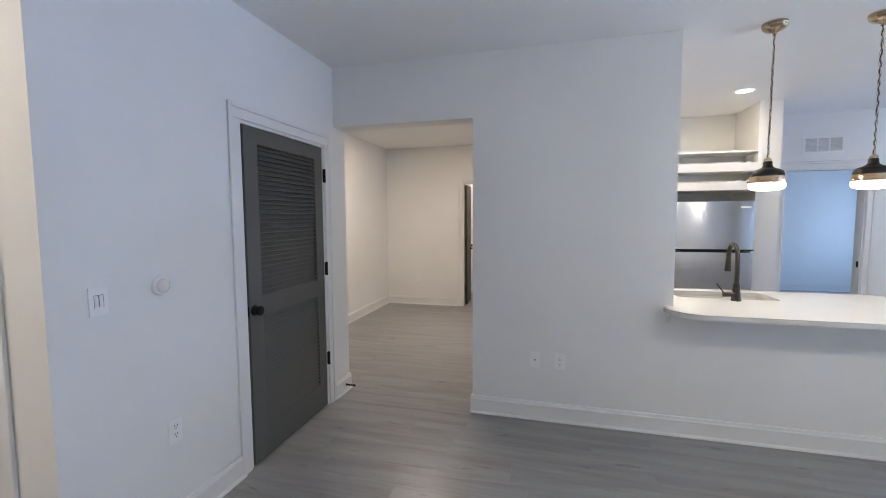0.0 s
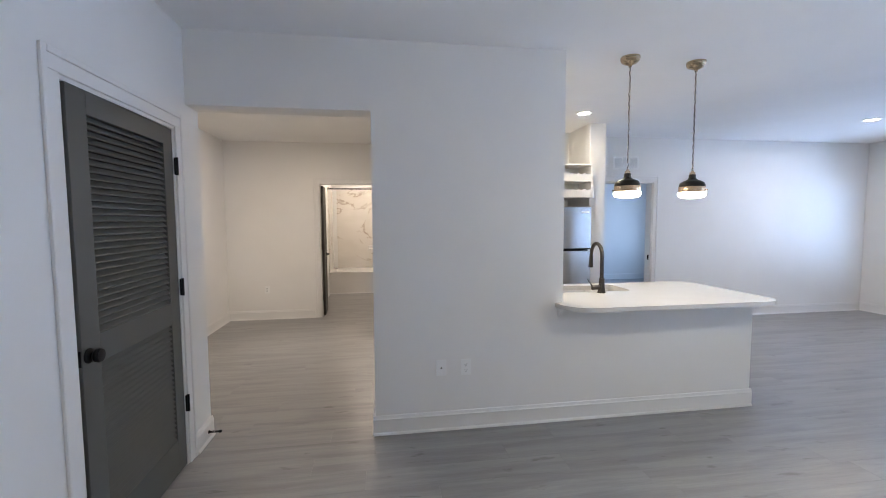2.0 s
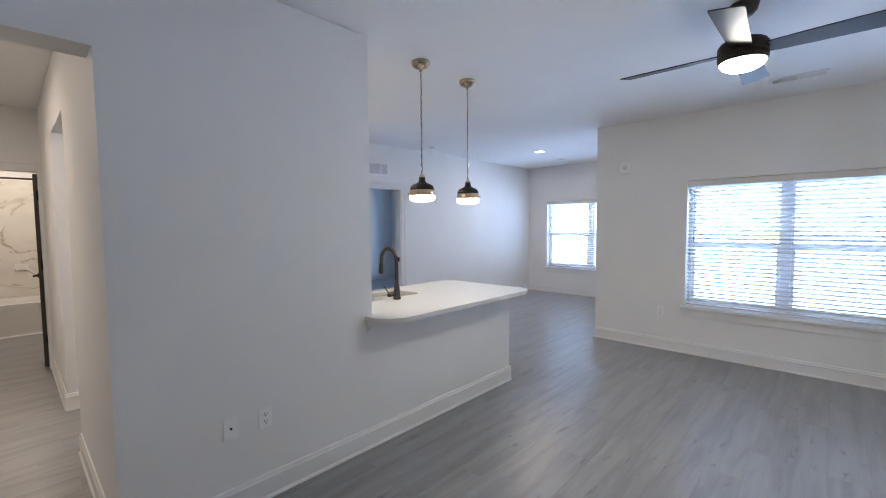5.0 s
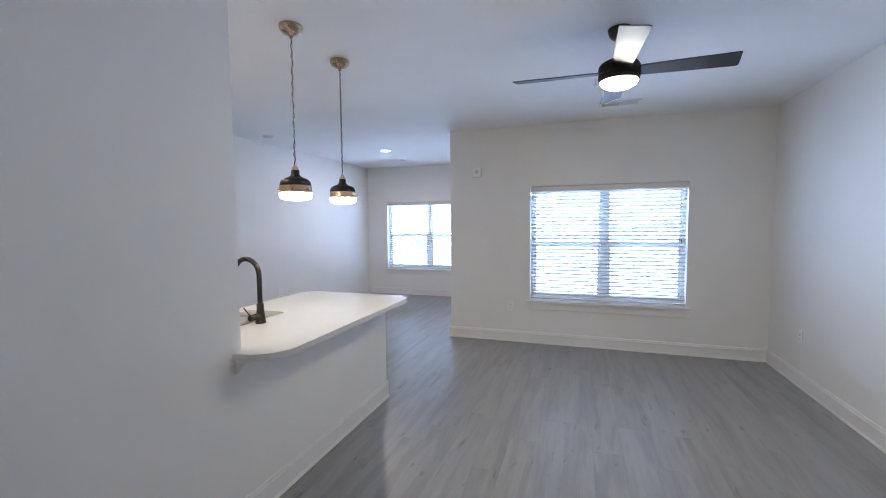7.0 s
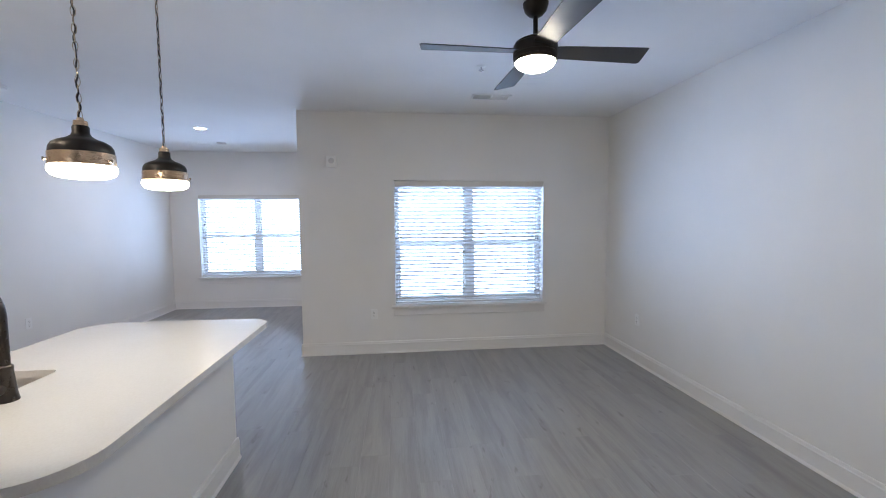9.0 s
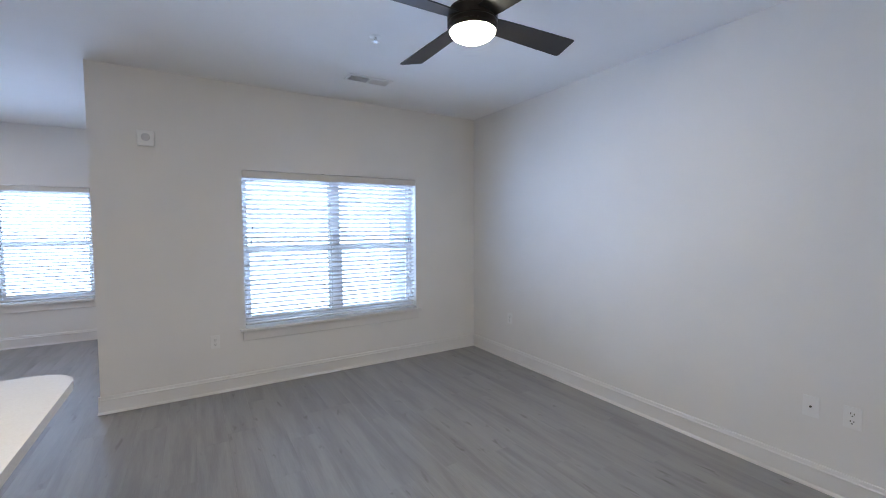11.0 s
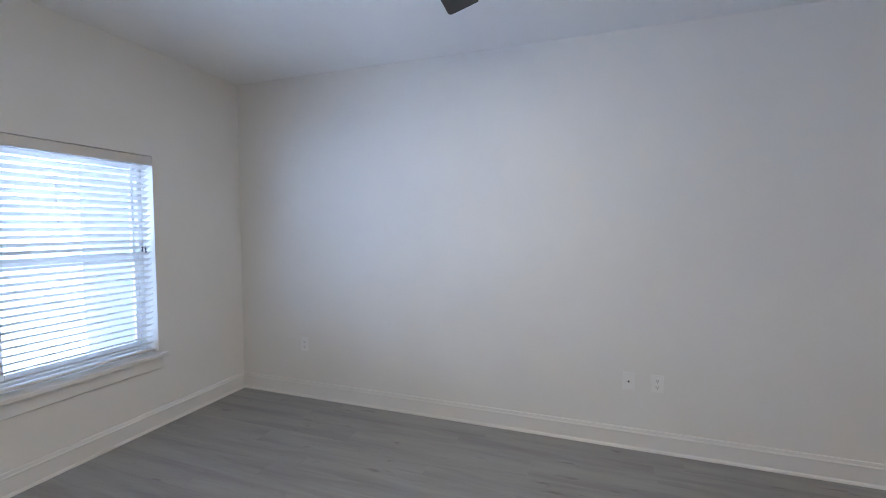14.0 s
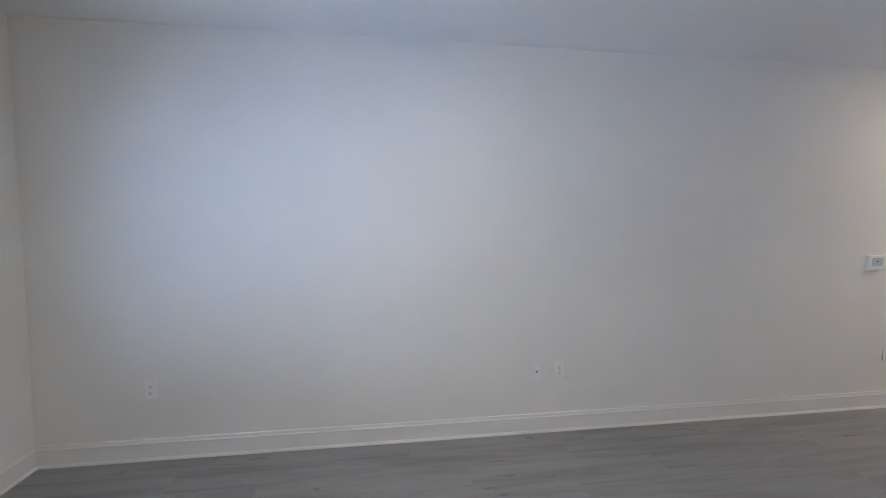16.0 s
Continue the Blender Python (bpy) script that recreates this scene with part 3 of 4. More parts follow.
blind(XW1, W1, "white wide-slat blind lowered with open slats")
blind(XW2, W2, "white wide-slat blind lowered with open slats at the dining end")


# ---- outlets, switches and wall devices ----
def plate_at(name, label, category, m, kind="outlet", group=""):
    """A wall plate; local z is up and local -y faces the room."""
    d = thing(name, label, category, m, group)
    part("cover_plate", box(-0.0365, 0.0365, -0.006, 0, -0.058, 0.058, 0.003), PLASTIC, d)
    if kind == "outlet":
        for z in (0.020, -0.020):
            r = prism(arc(0, 0, 0.0165, 20, 160, 8) + arc(0, 0, 0.0165, 200, 340, 8), 0, 0.003)
            bmesh.ops.rotate(r, verts=r.verts, matrix=Matrix.Rotation(radians(90), 3, 'X'))
            bmesh.ops.translate(r, verts=r.verts, vec=(0, -0.0055, z))
            rc = part("receptacle", r, PLASTIC, d)
            s = bmesh.new()
            add_box(s, -0.0085, -0.0055, -0.0092, -0.0084, z - 0.002, z + 0.008)
            add_box(s, 0.0055, 0.0085, -0.0092, -0.0084, z - 0.002, z + 0.007)
            add_box(s, -0.003, 0.003, -0.0092, -0.0084, z - 0.012, z - 0.007)
            part("slot", s, SLOT, rc, "dark contact slots")
    elif kind == "coax":
        k = lathe([(0, 0), (0.006, 0), (0.006, 0.003), (0.004, 0.004), (0.004, 0.010), (0, 0.010)], 12)
        bmesh.ops.rotate(k, verts=k.verts, matrix=Matrix.Rotation(radians(90), 3, 'X'))
        bmesh.ops.translate(k, verts=k.verts, vec=(0, -0.0055, 0))
        part("jack", k, GUN, d, "small metal coaxial jack")
    else:
        for xx in ((-0.009, 0.009) if kind == "double" else (0,)):
            wd, hh_ = (0.0065, 0.022) if kind == "double" else (0.016, 0.033)
            s = box(xx - wd, xx + wd, -0.0105, -0.0055, -hh_, hh_, 0.002, 1)
            part("rocker", s, PLASTIC, d)
        o = bmesh.new()
        for (l, r, bo, t) in ((-0.018, -0.0168, -0.025, 0.025), (0.0168, 0.018, -0.025, 0.025), (-0.0016, 0.0016, -0.022, 0.025), (-0.0168, 0.0168, 0.0238, 0.025)):
            add_box(o, l, r, -0.0066, -0.0058, bo, t)
        part("gap", o, SLOT, d, "dark shadow gap")
    return d


TOW = {"S": 180, "N": 0, "E": -90, "W": 90}    # which wall: local -y turned into the room
OUT = "white duplex outlet with cover plate"
plate_at("coax_plate", "white coaxial cable plate low on the wall", "cable plate", pose(1.337, YS, 0.446, 0, 0, TOW["S"]), "coax")
plate_at("outlet", OUT + " beside the cable plate", "outlet", pose(1.168, YS, 0.448, 0, 0, TOW["S"]), group="outlets")
plate_at("outlet", OUT + " near the room corner", "outlet", pose(3.871, YS, 0.455, 0, 0, TOW["S"]), group="outlets")
plate_at("outlet", OUT + " under the thermostat", "outlet", pose(-1.63, YS, 0.45, 0, 0, TOW["S"]), group="outlets")
plate_at("outlet", OUT + " beside the window", "outlet", pose(XW1, 2.615, 0.452, 0, 0, TOW["E"]), group="outlets")
plate_at("coax_plate", "white coaxial cable plate on the partition wall", "cable plate", pose(0.017, YP, 0.455, 0, 0, TOW["N"]), "coax")
plate_at("outlet", OUT + " on the partition wall", "outlet", pose(0.195, YP, 0.452, 0, 0, TOW["N"]), group="outlets")
plate_at("outlet", OUT + " beside the closet door", "outlet", pose(XD, 1.82, 0.50, 0, 0, TOW["W"]), group="outlets")
plate_at("light_switch", "white double rocker switch on the wall", "light switch", pose(XD, 1.517, 1.18, 0, 0, TOW["W"]), "double")
plate_at("outlet", OUT + " on the hall end wall", "outlet", pose(-2.13, YB, 0.46, 0, 0, TOW["N"]), group="outlets")
plate_at("outlet", OUT + " on the dining wall", "outlet", pose(4.54, YN, 0.465, 0, 0, TOW["N"]), group="outlets")

rs = thing("wall_sensor", "round white wall sensor with domed lens", "sensor", pose(XD, 1.785, 1.20, 0, 90, 0))
part("body", lathe([(0, 0), (0.043, 0), (0.043, 0.010), (0.039, 0.016), (0.034, 0.018), (0, 0.018)], 32), PLASTIC, rs, smooth=True)
part("lens", lathe([(0.034, 0.018), (0.031, 0.025), (0.019, 0.033), (0, 0.036)], 32), TUBW, rs, "glossy domed lens", smooth=True)

th = thing("thermostat", "white wall thermostat with pale blue-grey display", "thermostat", pose(-1.445, YS, 1.19, 0, 0, 180))
part("body", box(-0.075, 0.075, -0.026, 0, -0.058, 0.058, 0.006), PLASTIC, th)
dp = part("display", box(-0.045, 0.058, -0.0285, -0.0255, -0.026, 0.038, 0.002, 1), SCREEN, th, "pale blue-grey display")
part("reading", box(-0.012, 0.012, -0.0292, -0.0284, 0.006, 0.012), SLOT, dp, "short dark reading")
part("button", box(-0.012, 0.012, -0.029, -0.0255, -0.048, -0.036, 0.002, 1), PLASTIC, th)

sr = thing("alarm_sounder", "white square wall-mounted alarm sounder with grey grille", "alarm", pose(XW1, 3.044, 2.155, 0, 0, -90))
part("body", box(-0.058, 0.058, -0.032, 0, -0.062, 0.062, 0.008), PLASTIC, sr)
g = lathe([(0, 0), (0.030, 0), (0.030, 0.003), (0.024, 0.005), (0, 0.005)], 24)
bmesh.ops.rotate(g, verts=g.verts, matrix=Matrix.Rotation(radians(90), 3, 'X'))
bmesh.ops.translate(g, verts=g.verts, vec=(0, -0.031, 0.006))
part("grille", g, GRILLE, sr, "grey round grille")


# ---- ceiling fittings ----
def downlight(x, y, label):
    d = thing("recessed_light", label, "ceiling light", pose(x, y, CEIL), group="recessed lights")
    part("trim_ring", lathe([(0.066, 0), (0.092, 0), (0.090, -0.005), (0.072, -0.008), (0.066, -0.004)], 36), PLASTIC, d, smooth=True)
    part("lens", lathe([(0, -0.003), (0.067, -0.003), (0.067, -0.001), (0, -0.001)], 36), LENS, d, "lit lens")


downlight(1.885, 4.98, "lit round recessed light in the kitchen ceiling")
# fitting of the added lamp, hidden behind the partition
downlight(0.80, 4.25, "added unseen recessed light that brightens the wine rack")
downlight(5.535, 4.825, "lit round recessed light in the dining ceiling")
downlight(-1.50, 5.25, "lit round recessed light in the hall ceiling")
downlight(-2.45, 0.60, "lit round recessed light in the entry ceiling")
# fitting of the bathroom's added lamp, out of view
downlight(-0.70, 9.10, "unseen recessed light added for the bathroom's warm light")


def detector(x, y, label):
    d = thing("smoke_detector", label, "smoke detector", pose(x, y, CEIL))
    part("base", lathe([(0, 0), (0.068, 0), (0.068, -0.010), (0, -0.010)], 32), PLASTIC, d, smooth=True)
    part("cover", lathe([(0.062, -0.010), (0.060, -0.026), (0.046, -0.036), (0, -0.038)], 32), PLASTIC, d, smooth=True)


detector(3.93, 5.77, "white round smoke detector on the ceiling")
detector(6.55, 4.97, "white round smoke detector near the far window")

sk = thing("sprinkler_head", "white ceiling fire sprinkler with round plate", "sprinkler", pose(3.106, 1.673, CEIL))
part("escutcheon", lathe([(0.012, -0.006), (0.036, -0.003), (0.040, 0), (0.012, 0)], 28), PLASTIC, sk, smooth=True)
part("frame", tube([(-0.004, 0, -0.002), (-0.015, 0, -0.012), (-0.012, 0, -0.024), (0, 0, -0.030), (0.012, 0, -0.024), (0.015, 0, -0.012), (0.004, 0, -0.002)], 0.0028, 8), STEEL, sk, smooth=True)
part("deflector", lathe([(0, -0.030), (0.021, -0.030), (0.021, -0.0325), (0, -0.0325)], 16), STEEL, sk)


def vent(name, m, w, h, cols, label, slat_pitch=0.016, tilt=35, duct=None):
    """A grille; local z faces the room, w along x and h along y."""
    d = thing(name, label, "vent", m)
    # flat grey sheet, coloured for the shade inside the duct
    part("shade_sheet", box(-w / 2 + 0.02, w / 2 - 0.02, -h / 2 + 0.02, h / 2 - 0.02, 0.0005, 0.002), duct or DUCT, d, "shaded duct behind")
    f = bmesh.new()
    b = 0.024
    for q in ((-w / 2, w / 2, -h / 2, -h / 2 + b), (-w / 2, w / 2, h / 2 - b, h / 2), (-w / 2, -w / 2 + b, -h / 2 + b, h / 2 - b), (w / 2 - b, w / 2, -h / 2 + b, h / 2 - b)):
        add_box(f, *q, 0.0, 0.010, 0.003, 1)
    iw = w - 2 * b
    for i in range(1, cols):
        x = -iw / 2 + iw * i / cols
        add_box(f, x - 0.008, x + 0.008, -h / 2 + b, h / 2 - b, 0.002, 0.009, 0.001, 1)
    part("frame", f, PLASTIC, d)
    for i in range(cols):
        x0 = -iw / 2 + iw * i / cols + (0.008 if i else 0)
        x1 = -iw / 2 + iw * (i + 1) / cols - (0.008 if i < cols - 1 else 0)
        n = int((h - 2 * b) / slat_pitch)
        sm = box(x0, x1, -0.0006, 0.0006, -0.007, 0.007)
        bmesh.ops.rotate(sm, verts=sm.verts, matrix=Matrix.Rotation(radians(tilt if (cols > 2 or i == 1) else -tilt), 3, 'X'))
        me = finish("vent_slat", sm, PLASTIC)
        for k in range(n):
            o = new("vent_slat", me)
            o.parent = d
            o.matrix_basis = Matrix.Translation((0, -h / 2 + b + (k + 0.5) * (h - 2 * b) / n, 0.006))
    return d


vent("ceiling_vent", pose(3.890, 1.42, CEIL, 180, 0, 90), 0.385, 0.155, 2, "white two-way supply vent in the ceiling")
vent("ceiling_vent", pose(-0.890, 5.40, CEIL, 180, 0, 0), 0.20, 0.15, 2, "white supply vent in the hall ceiling")
vent("return_vent", pose(3.155, YN, 2.33, 90, 0, 0), 0.40, 0.195, 3, "white wall return grille with three louvred bays", 0.014, duct=GRILLE)


# ---- ceiling fan ----
def ceiling_fan():
    f = thing("ceiling_fan", "dark bronze four-blade ceiling fan with lit dome light", "ceiling fan", pose(2.155, 1.562, CEIL))
    part("canopy", lathe([(0, 0), (0.070, 0), (0.069, -0.010), (0.060, -0.040), (0.040, -0.062), (0.018, -0.070), (0, -0.070)], 36), BRONZE, f, smooth=True)
    part("downrod", lathe([(0, -0.06), (0.0125, -0.06), (0.0125, -0.168), (0.022, -0.170), (0.024, -0.19), (0, -0.19)], 20), BRONZE, f, smooth=True)
    part("motor_cap", lathe([(0, -0.172), (0.030, -0.175), (0.066, -0.188), (0.098, -0.203), (0.111, -0.211), (0.113, -0.216), (0.106, -0.220), (0, -0.220)], 48), BRONZE, f, smooth=True)
    part("motor_housing", lathe([(0, -0.2205), (0.115, -0.221), (0.1205, -0.226), (0.1215, -0.235), (0.1215, -0.270), (0.120, -0.272), (0.1185, -0.274), (0.120, -0.276), (0.1215, -0.278), (0.1215, -0.294), (0.118, -0.298), (0, -0.298)], 48), BRONZE, f, smooth=True)
    part("light_rim", lathe([(0.110, -0.292), (0.120, -0.2985), (0.118, -0.312), (0.112, -0.317), (0.104, -0.311)], 48), BRONZE, f, smooth=True)
    part("light_dome", lathe([(0.111, -0.308), (0.109, -0.320), (0.098, -0.336), (0.074, -0.350), (0.040, -0.358), (0, -0.360)], 48), FANLENS, f, "lit frosted glass dome", smooth=True)
    out = [(0.10, -0.050), (0.16, -0.056), (0.40, -0.066), (0.618, -0.074), (0.630, -0.070), (0.648, 0.058), (0.642, 0.071), (0.630, 0.075), (0.40, 0.066), (0.16, 0.056), (0.10, 0.050)]
    me = None
    for a in (-90, 1, 91, 182):
        if me is None:
            bm = prism(out, -0.003, 0.003)
            bmesh.ops.bevel(bm, geom=[e for e in bm.edges if abs(e.verts[0].co.z - e.verts[1].co.z) < 1e-6], offset=0.0015, segments=1, affect='EDGES')
            bmesh.ops.rotate(bm, verts=bm.verts, matrix=Matrix.Rotation(radians(-11.5), 3, 'X'))
            me = finish("blade", bm, BLADE)
        o = new("blade", me)
        o.parent = f
        o.matrix_basis = pose(0, 0, -0.258, 0, 0, a)
        tagged(o, "flat black wooden blade")
    return f


ceiling_fan()


# ---- pendant lamps ----
def body_scale(profile):
    return [(r * 0.95, -1.036 + (z + 1.031) * 0.88) for r, z in profile]


def pendant():
    p = thing("pendant_lamp", "black and brass dome pendant on a chain over the counter", "pendant lamp", pose(1.452, 3.430, CEIL), group="pendants over the counter")
    part("canopy", lathe([(0, 0), (0.068, 0), (0.069, -0.012), (0.066, -0.017), (0.067, -0.022), (0.062, -0.032), (0.050, -0.043), (0.030, -0.052), (0.016, -0.057), (0.011, -0.061), (0.012, -0.070), (0, -0.070)], 36), BRASS2, p, smooth=True)
    z0, z1 = -0.070, -0.830
    n = 26
    ch = bmesh.new()
    step = (z0 - z1) / n
    for i in range(n):
        zc = z0 - (i + 0.5) * step
        hh, ww = step * 0.62, 0.0070
        ring = []
        for k in range(12):
            a = 2 * math.pi * k / 12
            u, w = ww * math.cos(a), hh * math.sin(a)
            turn = radians(90 * (i % 2) + 25)
            ring.append((u * math.cos(turn), u * math.sin(turn), zc + w))
        ring.append(ring[0])
        tube(ring, 0.0013, 5, ch)
    part("chain", ch, BRASS2, p, "brass link chain")
    part("cord", tube([(0.0036 * math.sin(i * 0.83 + 2 * math.sin(i * 0.31)), 0.0036 * math.cos(i * 1.27 + 1.5 * math.sin(i * 0.23)), z0 - (z0 - z1) * i / 60) for i in range(61)], 0.0027, 6), BLACK, p, "black cord woven through the chain")
    part("loop", lathe(body_scale([(0, -0.785), (0.010, -0.790), (0.012, -0.800), (0.021, -0.802), (0.022, -0.822), (0.018, -0.826), (0.020, -0.832), (0, -0.832)]), 24), BRASS, p, "brass socket cap", smooth=True)
    part("shade", lathe(body_scale([(0, -0.820), (0.023, -0.821), (0.026, -0.826), (0.026, -0.848), (0.031, -0.860), (0.046, -0.871), (0.068, -0.880), (0.086, -0.892), (0.094, -0.908), (0.096, -0.924), (0.096, -0.942), (0.090, -0.940), (0, -0.938)]), 48), SHADEBLK, p, "matte black spun metal dome", smooth=True)
    part("band", lathe(body_scale([(0.092, -0.928), (0.0985, -0.930), (0.0995, -0.974), (0.097, -0.980), (0.092, -0.978)]), 48), BRASS, p, "brushed brass band", smooth=True)
    part("diffuser", lathe(body_scale([(0.094, -0.972), (0.101, -0.982), (0.102, -0.998), (0.094, -1.015), (0.074, -1.025), (0.038, -1.030), (0, -1.031)]), 48), OPAL, p, "lit white opal glass", smooth=True)
    for a in (20, 140, 260):
        s = tube([(0.092, 0, -0.974), (0.104, 0, -0.974)], 0.0035, 8)
        tube([(0.102, 0, -0.974), (0.107, 0, -0.974)], 0.006, 8, s)
        bmesh.ops.rotate(s, verts=s.verts, matrix=Matrix.Rotation(radians(a), 3, 'Z'))
        part("thumb_screw", s, BRASS2, p, "small brass thumb screw")
    return p


pd = pendant()
copy_thing(pd, pose(2.012, 3.450, CEIL, 0, 0, 47))


# ---- peninsula, sink and tap ----
xa, xb_, ya, yb = 0.866, 2.565, 3.14, 4.19
outline = [(0.925, yb), (0.925, 3.374), (xa, 3.374)]
outline += arc(xa + 0.20, ya + 0.20, 0.20, 180, 270, 12)
outline += arc(xb_ - 0.14, ya + 0.14, 0.14, 270, 360, 12)
outline += arc(xb_ - 0.16, yb - 0.16, 0.16, 0, 90, 10)
SINK = (1.05, 1.725, 3.755, 4.075)
tb = prism(outline, 0.864, 0.896, 0.004)
counter = single("countertop", tb, QUARTZ, "white quartz peninsula countertop with rounded corners", "countertop", group="")
cut = new("sink_cutout", finish("sink_cutout", prism(arc(SINK[1] - 0.04, SINK[3] - 0.04, 0.04, 0, 90, 5) + arc(SINK[0] + 0.04, SINK[3] - 0.04, 0.04, 90, 180, 5) + arc(SINK[0] + 0.04, SINK[2] + 0.04, 0.04, 180, 270, 5) + arc(SINK[1] - 0.04, SINK[2] + 0.04, 0.04, 270, 360, 5), 0.80, 0.95), QUARTZ))
md = counter.modifiers.new("cutout", 'BOOLEAN')
md.operation, md.object, md.solver = 'DIFFERENCE', cut, 'EXACT'
bpy.context.view_layer.update()
me = bpy.data.meshes.new_from_object(counter.evaluated_get(bpy.context.evaluated_depsgraph_get()))
counter.modifiers.clear()
counter.data = me
bpy.data.objects.remove(cut)

sink = thing("sink", "stainless steel undermount sink in the countertop", "sink", pose(1.3875, 3.915, 0.863))
bs = bmesh.new()
w, d_ = (SINK[1] - SINK[0]) / 2 + 0.008, (SINK[3] - SINK[2]) / 2 + 0.008


def basin_ring(bm, w, d, r, z):
    return [bm.verts.new((x, y, z)) for x, y in arc(w - r, d - r, r, 0, 90, 5) + arc(-w + r, d - r, r, 90, 180, 5) + arc(-w + r, -d + r, r, 180, 270, 5) + arc(w - r, -d + r, r, 270, 360, 5)]


rings = [basin_ring(bs, w + 0.02, d_ + 0.02, 0.06, 0), basin_ring(bs, w, d_, 0.045, 0), basin_ring(bs, w - 0.006, d_ - 0.006, 0.045, -0.17), basin_ring(bs, w - 0.03, d_ - 0.03, 0.03, -0.20)]
for a, b in zip(rings, rings[1:]):
    for i in range(len(a)):
        j = (i + 1) % len(a)
        bs.faces.new((a[i], a[j], b[j], b[i]))
bs.faces.new(rings[-1])
part("basin", bs, STEELS, sink, smooth=True)
part("drain", lathe([(0, -0.199), (0.042, -0.199), (0.045, -0.197), (0.045, -0.2), (0, -0.2)], 24), STEEL, sink, "round drain", smooth=True)


def faucet():
    f = thing("kitchen_faucet", "dark gunmetal pull-down gooseneck kitchen faucet", "faucet", pose(1.412, 3.695, 0.896, 0, 0, -5))
    part("base", lathe([(0, 0), (0.032, 0), (0.033, 0.004), (0.031, 0.010), (0.028, 0.030), (0.0255, 0.055), (0.0235, 0.080), (0.022, 0.106), (0.0225, 0.110), (0.0225, 0.122), (0.018, 0.126), (0, 0.126)], 28), GUN, f, smooth=True)
    pts = [(0, 0, 0.12), (0, 0, 0.20), (0, 0, 0.30)] + [(0, 0.108 - 0.108 * math.cos(radians(a)), 0.302 + 0.102 * math.sin(radians(a))) for a in range(15, 181, 15)]
    pts += [(0, 0.217, 0.285)]
    part("spout", tube(pts, 0.0155, 16), GUN, f, smooth=True)
    sh = tube([(0, 0.216, 0.290), (0, 0.2185, 0.262), (0, 0.221, 0.230), (0, 0.2250, 0.190)], 0.016, 14, radii=[0.0165, 0.0175, 0.0190, 0.0215])
    part("spray_head", sh, GUN, f, smooth=True)
    l = tube([(-0.018, 0, 0.048), (-0.078, 0.0, 0.044), (-0.082, 0, 0.044), (-0.084, 0, 0.044)], 0.0195, 16, radii=[0.019, 0.0195, 0.0185, 0.015])
    lever = part("lever_body", l, GUN, f, smooth=True)
    part("lever", tube([(-0.074, 0, 0.050), (-0.096, 0.0, 0.082), (-0.124, 0.0, 0.118)], 0.005, 8, radii=[0.0065, 0.005, 0.004]), GUN, lever, smooth=True)
    return f


faucet()

bc = thing("base_cabinet", "white base cabinet under the peninsula countertop", "cabinet", pose(1.72, 3.80, 0))
part("body", box(-0.78, 0.76, -0.300, -0.285, 0.10, 0.862, 0.002, 1), TRIM, bc)
for q in ((-0.78, -0.762), (0.742, 0.76)):
    part("side_panel", box(q[0], q[1], -0.284, 0.28, 0.0, 0.862, 0.002, 1), TRIM, bc)
part("floor_panel", box(-0.76, 0.74, -0.284, 0.28, 0.10, 0.118), TRIM, bc)
for i in range(3):
    x0 = -0.758 + i * 0.5
    dr = part("cabinet_door", box(x0 + 0.003, x0 + 0.495, 0.281, 0.300, 0.11, 0.855, 0.003, 1), TRIM, bc)
    part("handle", tube([(x0 + 0.45, 0.302, 0.62), (x0 + 0.45, 0.325, 0.63), (x0 + 0.45, 0.325, 0.76), (x0 + 0.45, 0.302, 0.77)], 0.005, 8), BLACK, dr, "black bar handle")
# corbel under the overhang against the full-height wall
cbm = bmesh.new()
cv = [cbm.verts.new((x, y, z)) for x in (0.885, 0.905) for y, z in ((3.3745, 0.863), (3.30, 0.863), (3.3745, 0.785))]
for q in ((0, 1, 2), (5, 4, 3), (0, 3, 4, 1), (1, 4, 5, 2), (2, 5, 3, 0)):
    cbm.faces.new([cv[i] for i in q])
single("corbel", cbm, TRIM, "small white bracket under the counter overhang", "bracket")


